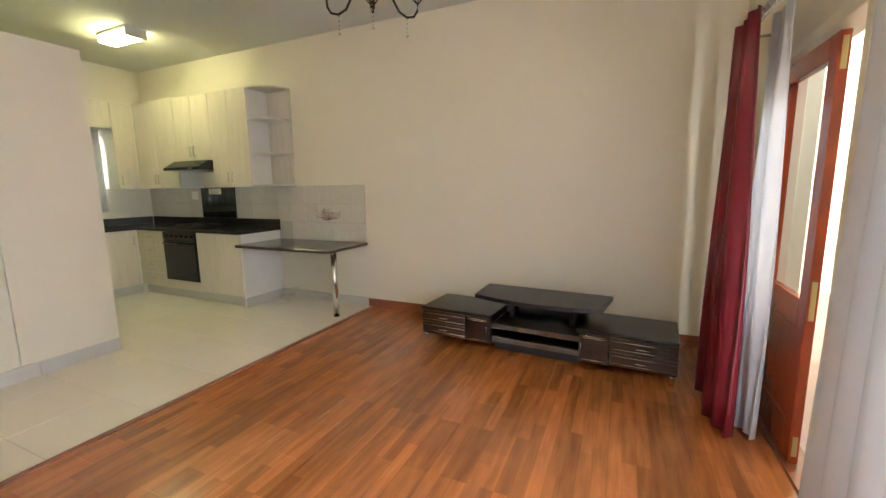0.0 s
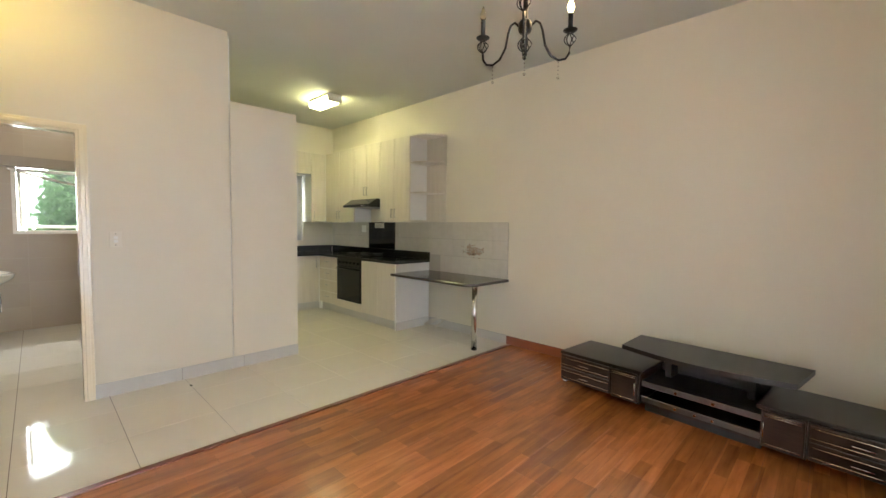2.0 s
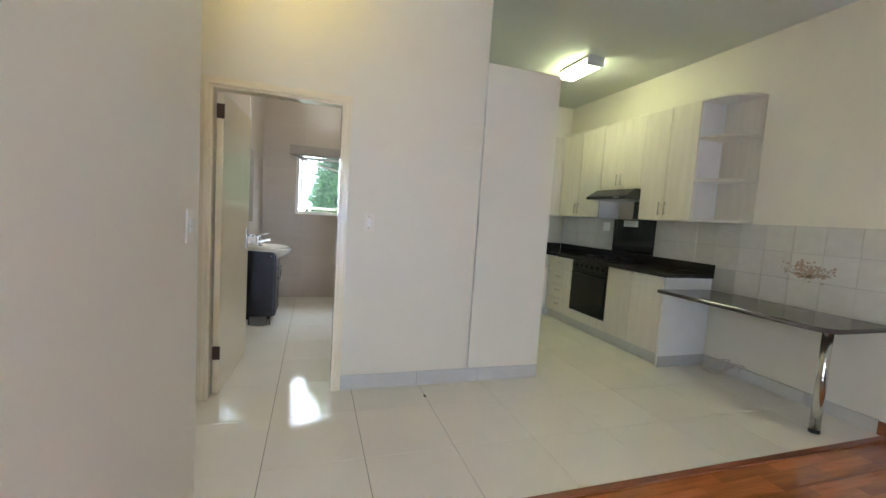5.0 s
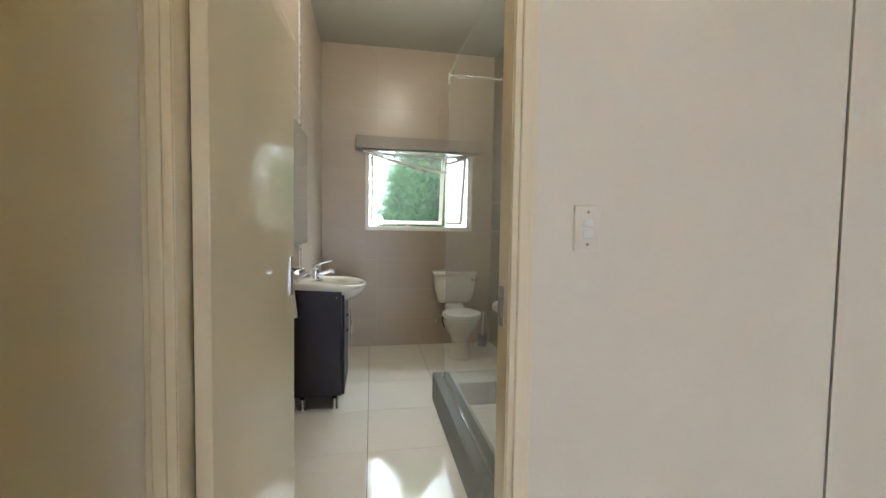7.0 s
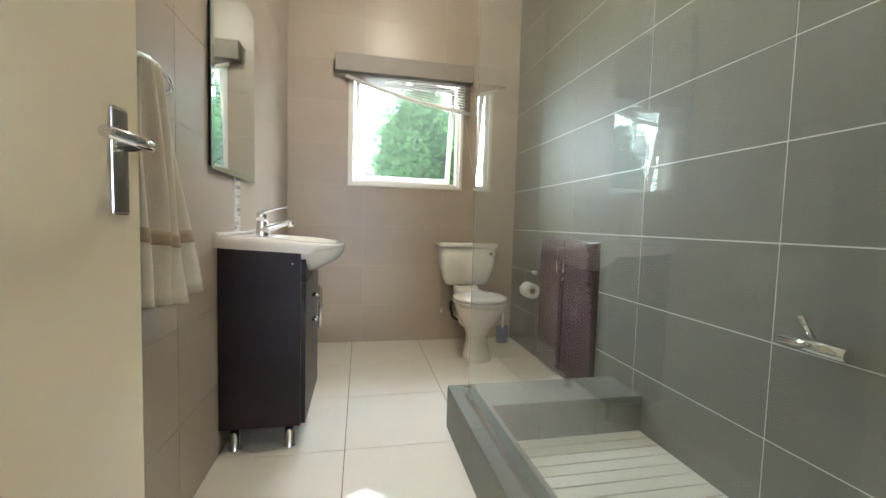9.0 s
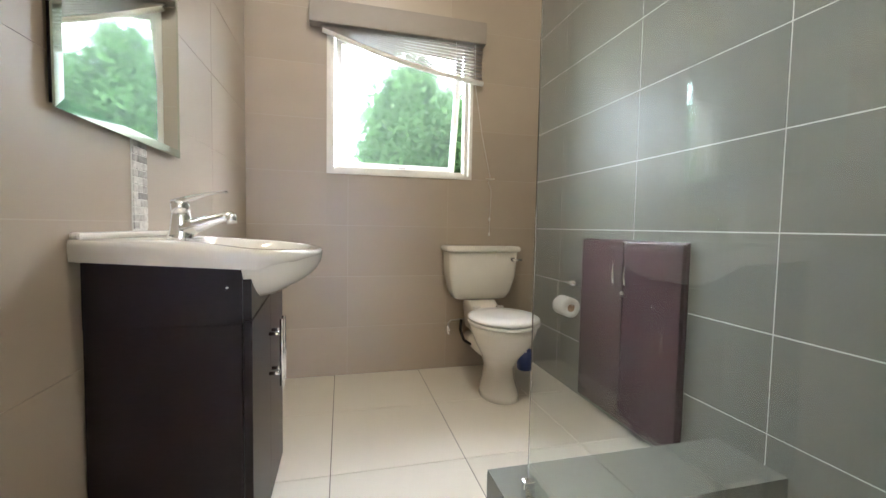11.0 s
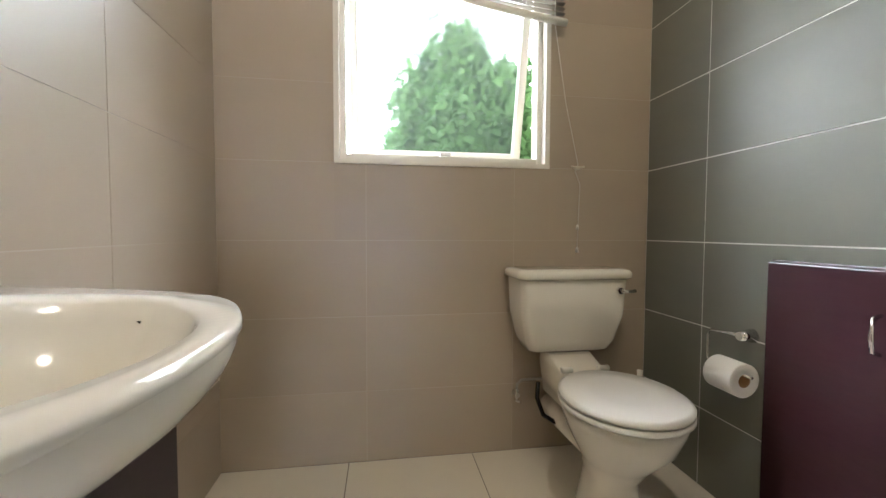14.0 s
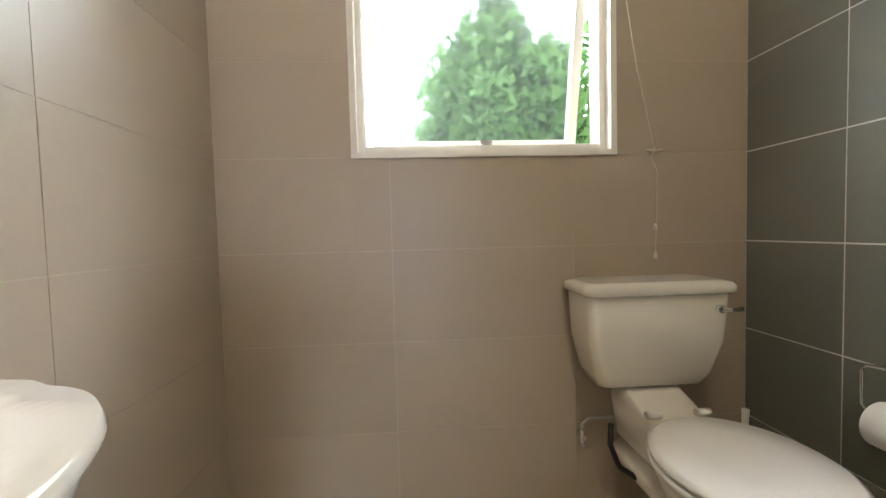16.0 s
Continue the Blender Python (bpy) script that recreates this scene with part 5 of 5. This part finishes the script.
tp = thing("paper_holder", "chrome holder with a white toilet roll", "roll holder", (-6.3, GREY_Y, 0.56))
part("mount", tube([(-6.325, GREY_Y - 0.001, 0.60), (-6.325, GREY_Y - 0.05, 0.60)], [0.022, 0.013], 16), CHROME, tp)
part("arm", tube([(-6.325, GREY_Y - 0.045, 0.605), (-6.42, GREY_Y - 0.06, 0.60), (-6.425, GREY_Y - 0.065, 0.585), (-6.425, GREY_Y - 0.065, 0.505), (-6.41, GREY_Y - 0.065, 0.492), (-6.26, GREY_Y - 0.065, 0.492)], 0.004, 8), CHROME, tp)
roll = thing("toilet_roll", "white toilet paper roll on its holder", "toilet roll", (-6.33, GREY_Y - 0.065, 0.48))
ring_ = [(0.050, 0.0), (0.052, 0.002), (0.052, 0.100), (0.050, 0.102), (0.021, 0.102), (0.021, 0.0), (0.050, 0.0)]
bm = loft([[(-6.385 + h, GREY_Y - 0.067 + r * math.cos(2 * math.pi * k / 24), 0.475 + r * math.sin(2 * math.pi * k / 24)) for k in range(24)] for r, h in ring_], caps=(False, False))
part("paper", bm, PAPER, roll)
bm = loft([[(-6.384 + h, GREY_Y - 0.067 + r * math.cos(2 * math.pi * k / 20), 0.475 + r * math.sin(2 * math.pi * k / 20)) for k in range(20)] for r, h in ((0.0205, 0), (0.0205, 0.1), (0.019, 0.1), (0.019, 0), (0.0205, 0))], caps=(False, False))
part("core", bm, CARD, roll, "brown cardboard core")

# ---- bathroom: shower ----
KH = 0.19
kerb = structure("shower_kerb", B(-5.48, DOOR_X - 0.075, 0.062, 0.185, 0, KH - 0.008), GREY_GROUT, "low grey tiled shower kerb", "kerb")
for a, b in zip(*[cuts(-5.486, DOOR_X - 0.076, -5.486, 0.4)[k:] for k in (0, 1)]):
    piece("tile", kerb, GREY_TILE, a + 0.001, b - 0.001, 0.054, 0.062, 0.001, KH - 0.008)
    piece("tile", kerb, GREY_TILE, a + 0.001, b - 0.001, 0.055, 0.193, KH - 0.008, KH)
    if b > -5.2:
        piece("tile", kerb, GREY_TILE, max(a, -5.26) + 0.001, b - 0.001, 0.185, 0.193, 0.03, KH - 0.0085)
kerb_end = structure("shower_kerb_end", B(-5.48, -5.268, 0.186, GREY_Y, 0, KH - 0.008), GREY_GROUT, "low grey tiled step at the shower's end", "kerb")
for a, b in ((0.194, 0.40), (0.402, 0.66), (0.662, GREY_Y - 0.001)):
    piece("tile", kerb_end, GREY_TILE, -5.486, -5.260, a, b, KH - 0.008, KH)
    piece("tile", kerb_end, GREY_TILE, -5.486, -5.480, a, b, 0.001, KH - 0.0085)
    piece("tile", kerb_end, GREY_TILE, -5.268, -5.260, a, b, 0.03, KH - 0.0085)
tray = solid("shower_tray", B(-5.258, DOOR_X - 0.08, 0.195, GREY_Y - 0.002, 0, 0.03), SHOWER_MAT, "white shower floor inside the tiled kerb", "shower tray")
mat_ = thing("shower_mat", "white slatted duckboard lying in the shower", "mat", (-4.6, 0.54, 0.03))
x = -5.23
while x < DOOR_X - 0.16:
    part("slat", B(x, x + 0.057, 0.23, 0.85, 0.038, 0.052, bevel=0.003), SHOWER_MAT, mat_)
    x += 0.06
for y in (0.28, 0.54, 0.80):
    part("runner", B(-5.23, DOOR_X - 0.15, y - 0.015, y + 0.015, 0.030, 0.038), SHOWER_MAT, mat_)
sg = thing("shower_screen", "clear glass shower screen standing on the kerb", "shower screen", (-4.7, 0.12, KH))
ob = part("pane", B(-5.35, -3.985, 0.112, 0.120, KH + 0.006, 2.20), SHOWER, sg)
ob.visible_shadow = False
part("channel", B(-5.335, -3.985, 0.104, 0.128, KH, KH + 0.012), CHROME, sg, "chrome floor channel")
part("end_post", B(-3.984, -3.962, 0.104, 0.128, KH, 2.20, bevel=0.003), SATIN, sg, "satin chrome end post")
part("corner_clip", B(-5.358, -5.336, 0.098, 0.134, KH, KH + 0.05, bevel=0.004), CHROME, sg, "chrome glass clip")
bm = tube([(-5.32, 0.116, 2.19), (-5.32, GREY_Y - 0.001, 2.19)], 0.009, 10)
disc(bm, (-5.32, 0.116, 2.17), (0, 0, 1), 0.012, 0.07)
part("stay_bar", bm, CHROME, sg, "chrome stay bar to the wall")
sh = thing("hand_shower", "chrome shower arm and hand shower on grey tiles", "shower", (-4.6, GREY_Y, 1.8))
part("arm", tube([(-4.62, GREY_Y - 0.001, 1.62), (-4.66, GREY_Y - 0.05, 1.66), (-4.80, GREY_Y - 0.09, 1.82)], [0.012, 0.011, 0.015], 10), CHROME, sh)
part("head", lathe([(0.0, 0), (0.03, 0.0), (0.032, 0.008), (0.012, 0.03), (0, 0.03)], -4.81, GREY_Y - 0.095, 1.815, 16), CHROME, sh)
mx = thing("shower_mixer", "chrome shower mixer on grey tiles", "tap", (-4.5, GREY_Y, 0.9))
part("body", tube([(-4.66, GREY_Y - 0.05, 0.62), (-4.50, GREY_Y - 0.05, 0.62)], 0.02, 12), CHROME, mx)
part("mount", tube([(-4.58, GREY_Y - 0.001, 0.62), (-4.58, GREY_Y - 0.05, 0.62)], 0.016, 12), CHROME, mx)
part("lever", tube([(-4.58, GREY_Y - 0.05, 0.64), (-4.58, GREY_Y - 0.10, 0.70)], 0.007, 8), CHROME, mx)

# bathroom and passage ceiling lamps
for x, y, z in ((-5.2, -0.05, BATH_TOP), (-3.15, -0.35, TOP)):
    cl = thing("ceiling_light", "small warm ceiling light, switched on", "lamp", (x, y, z))
    part("base", lathe([(0.0, -0.03), (0.05, -0.028), (0.06, 0.0), (0, 0)], x, y, z - 0.001, 20), LAMP_BODY, cl)

# ---- outside the bathroom window ----
random.seed(21)


def leafy(name, label, cx, cy, cz, rx, ry, rz, count, size, mat, trunk=True):
    t = thing(name, label, "bush", (cx, cy, -0.16))
    verts, faces = [], []
    blobs = []
    for _ in range(110):
        d = Vector((random.gauss(0, 1), random.gauss(0, 1), random.gauss(0, 1))).normalized() * 0.8 * random.random() ** 0.3
        blobs.append((d.x, d.y, d.z, random.uniform(0.2, 0.36)))
    for k in range(count):
        bx, by, bz, br_ = random.choice(blobs)
        d = Vector((random.gauss(0, 1), random.gauss(0, 1), random.gauss(0, 1))).normalized() * br_ * random.uniform(0.75, 1.05)
        p = Vector((cx + rx * (bx + d.x), cy + ry * (by + d.y), cz + rz * (bz + d.z)))
        a, b = Vector((random.gauss(0, 1), random.gauss(0, 1), random.gauss(0, 1))).normalized(), Vector((random.gauss(0, 1), random.gauss(0, 1), random.gauss(0, 1)))
        b = a.cross(b).normalized()
        s_ = size * random.uniform(0.6, 1.3)
        i = len(verts)
        verts += [p - a * s_, p + b * s_ * 0.45, p + a * s_, p - b * s_ * 0.45]
        faces.append((i, i + 1, i + 2, i + 3))
    me = bpy.data.meshes.new("crown")
    me.from_pydata(verts, [], faces)
    me.materials.append(mat)
    ob = new("crown", me)
    ob.parent = t
    ob.matrix_parent_inverse = t.matrix_basis.inverted()
    if trunk:
        part("trunk", tube([(cx, cy, -0.16), (cx + 0.05, cy, 0.5), (cx, cy + 0.05, cz)], [0.09, 0.07, 0.03], 8), BARK, t)
    return t


leafy("bush", "dense rounded green bush outside the window", -8.15, 0.38, 1.12, 0.6, 0.72, 1.4, 55000, 0.042, LEAF)
leafy("ivy_hedge", "bright green ivy climbing outside the window", -8.2, 1.85, 1.5, 0.5, 0.55, 1.5, 9000, 0.035, IVY)

# ---- bright overcast sky seen past the garden ----
structure("backdrop", B(-14.2, -14, -9, 10, -0.16, 13), SKY_WHITE, "bright white overcast sky", "sky")
solid("debris", B(-3.515, -3.485, 0.60, 0.615, 0.0005, 0.006, bevel=0.002), DARK, "small black crumb lying on the tiles", "debris")

# ---- tiles of floors and walls ----
GX, GY0 = -2.86, 0.11
xs = cuts(WIN_X, EDGE_X - 0.012, GX, 0.5)
ys = cuts(-2.28, TV_Y, GY0, 0.5)
for xa, xb in zip(xs, xs[1:]):
    for ya, yb in zip(ys, ys[1:]):
        if xb < KIT_X and ya > GREY_Y or xb < DOOR_X and yb < LEFT_Y or xa > -2.62 and yb < HALL_Y - 0.1:
            continue
        piece("tile", floor_tiled, FLOOR_TILE, xa + 0.0016, xb - 0.0016, ya + 0.0016, yb - 0.0016, -0.008, 0.0)
random.seed(3)
x, k = EDGE_X + 0.03, 0
while x < EAST_X:
    x1 = min(x + 0.195, EAST_X)
    y = HALL_Y - (0.0 if k % 3 == 0 else 0.43 * (k % 3))
    while y < TV_Y - 0.014:
        a, b = max(y, HALL_Y), min(y + 1.29, TV_Y - 0.014)
        if b - a > 0.02:
            piece("plank", floor_wood, LAMINATE, x + 0.0004, x1 - 0.0004, a + 0.0004, b - 0.0004, -0.008, 0.0)
        y += 1.29
    x, k = x1, k + 1


def clad(wall, axis, at, u0, u1, origin, mat, hole=None, inward=1):
    us = cuts(u0, u1, origin, 0.6)
    zs = cuts(0.0, BATH_TOP, 0.285, 0.3)
    for a, b in zip(us, us[1:]):
        for za, zb in zip(zs, zs[1:]):
            rects = [(a, b, za, zb)]
            if hole:
                h0, h1, hz0, hz1 = hole
                if a < h1 and b > h0 and za < hz1 and zb > hz0:
                    m0, m1 = max(a, h0), min(b, h1)
                    rects = [(a, h0, za, zb), (h1, b, za, zb), (m0, m1, za, hz0), (m0, m1, hz1, zb)]
            joint = 0.0022 if mat is GREY_TILE else 0.0012
            for p, q, r, s_ in rects:
                if q - p < 0.01 or s_ - r < 0.01:
                    continue
                # a cut tile keeps its joint on its own outer edges only
                p, q = p + (joint if p == a else 0), q - (joint if q == b else 0)
                r, s_ = r + (joint if r == za else 0), s_ - (joint if s_ == zb else 0)
                if axis == "x":
                    piece("tile", wall, mat, at - 0.006, at, p, q, r, s_)
                elif inward > 0:
                    piece("tile", wall, mat, p, q, at - 0.006, at, r, s_)
                else:
                    piece("tile", wall, mat, p, q, at, at + 0.006, r, s_)


clad(wall_window, "x", WIN_X, LEFT_Y, GREY_Y, -0.319, WARM_TILE, (WY0 - 0.002, WY1 + 0.002, WZ0 - 0.006, WZ1))
clad(wall_bath, "y", LEFT_Y, WIN_X, DOOR_X - 0.075, -6.26, WARM_TILE)
clad(wall_partition, "y", GREY_Y, WIN_X, DOOR_X - 0.075, -6.527, GREY_TILE, (-6.262, -5.628, 0.03, 0.842), -1)
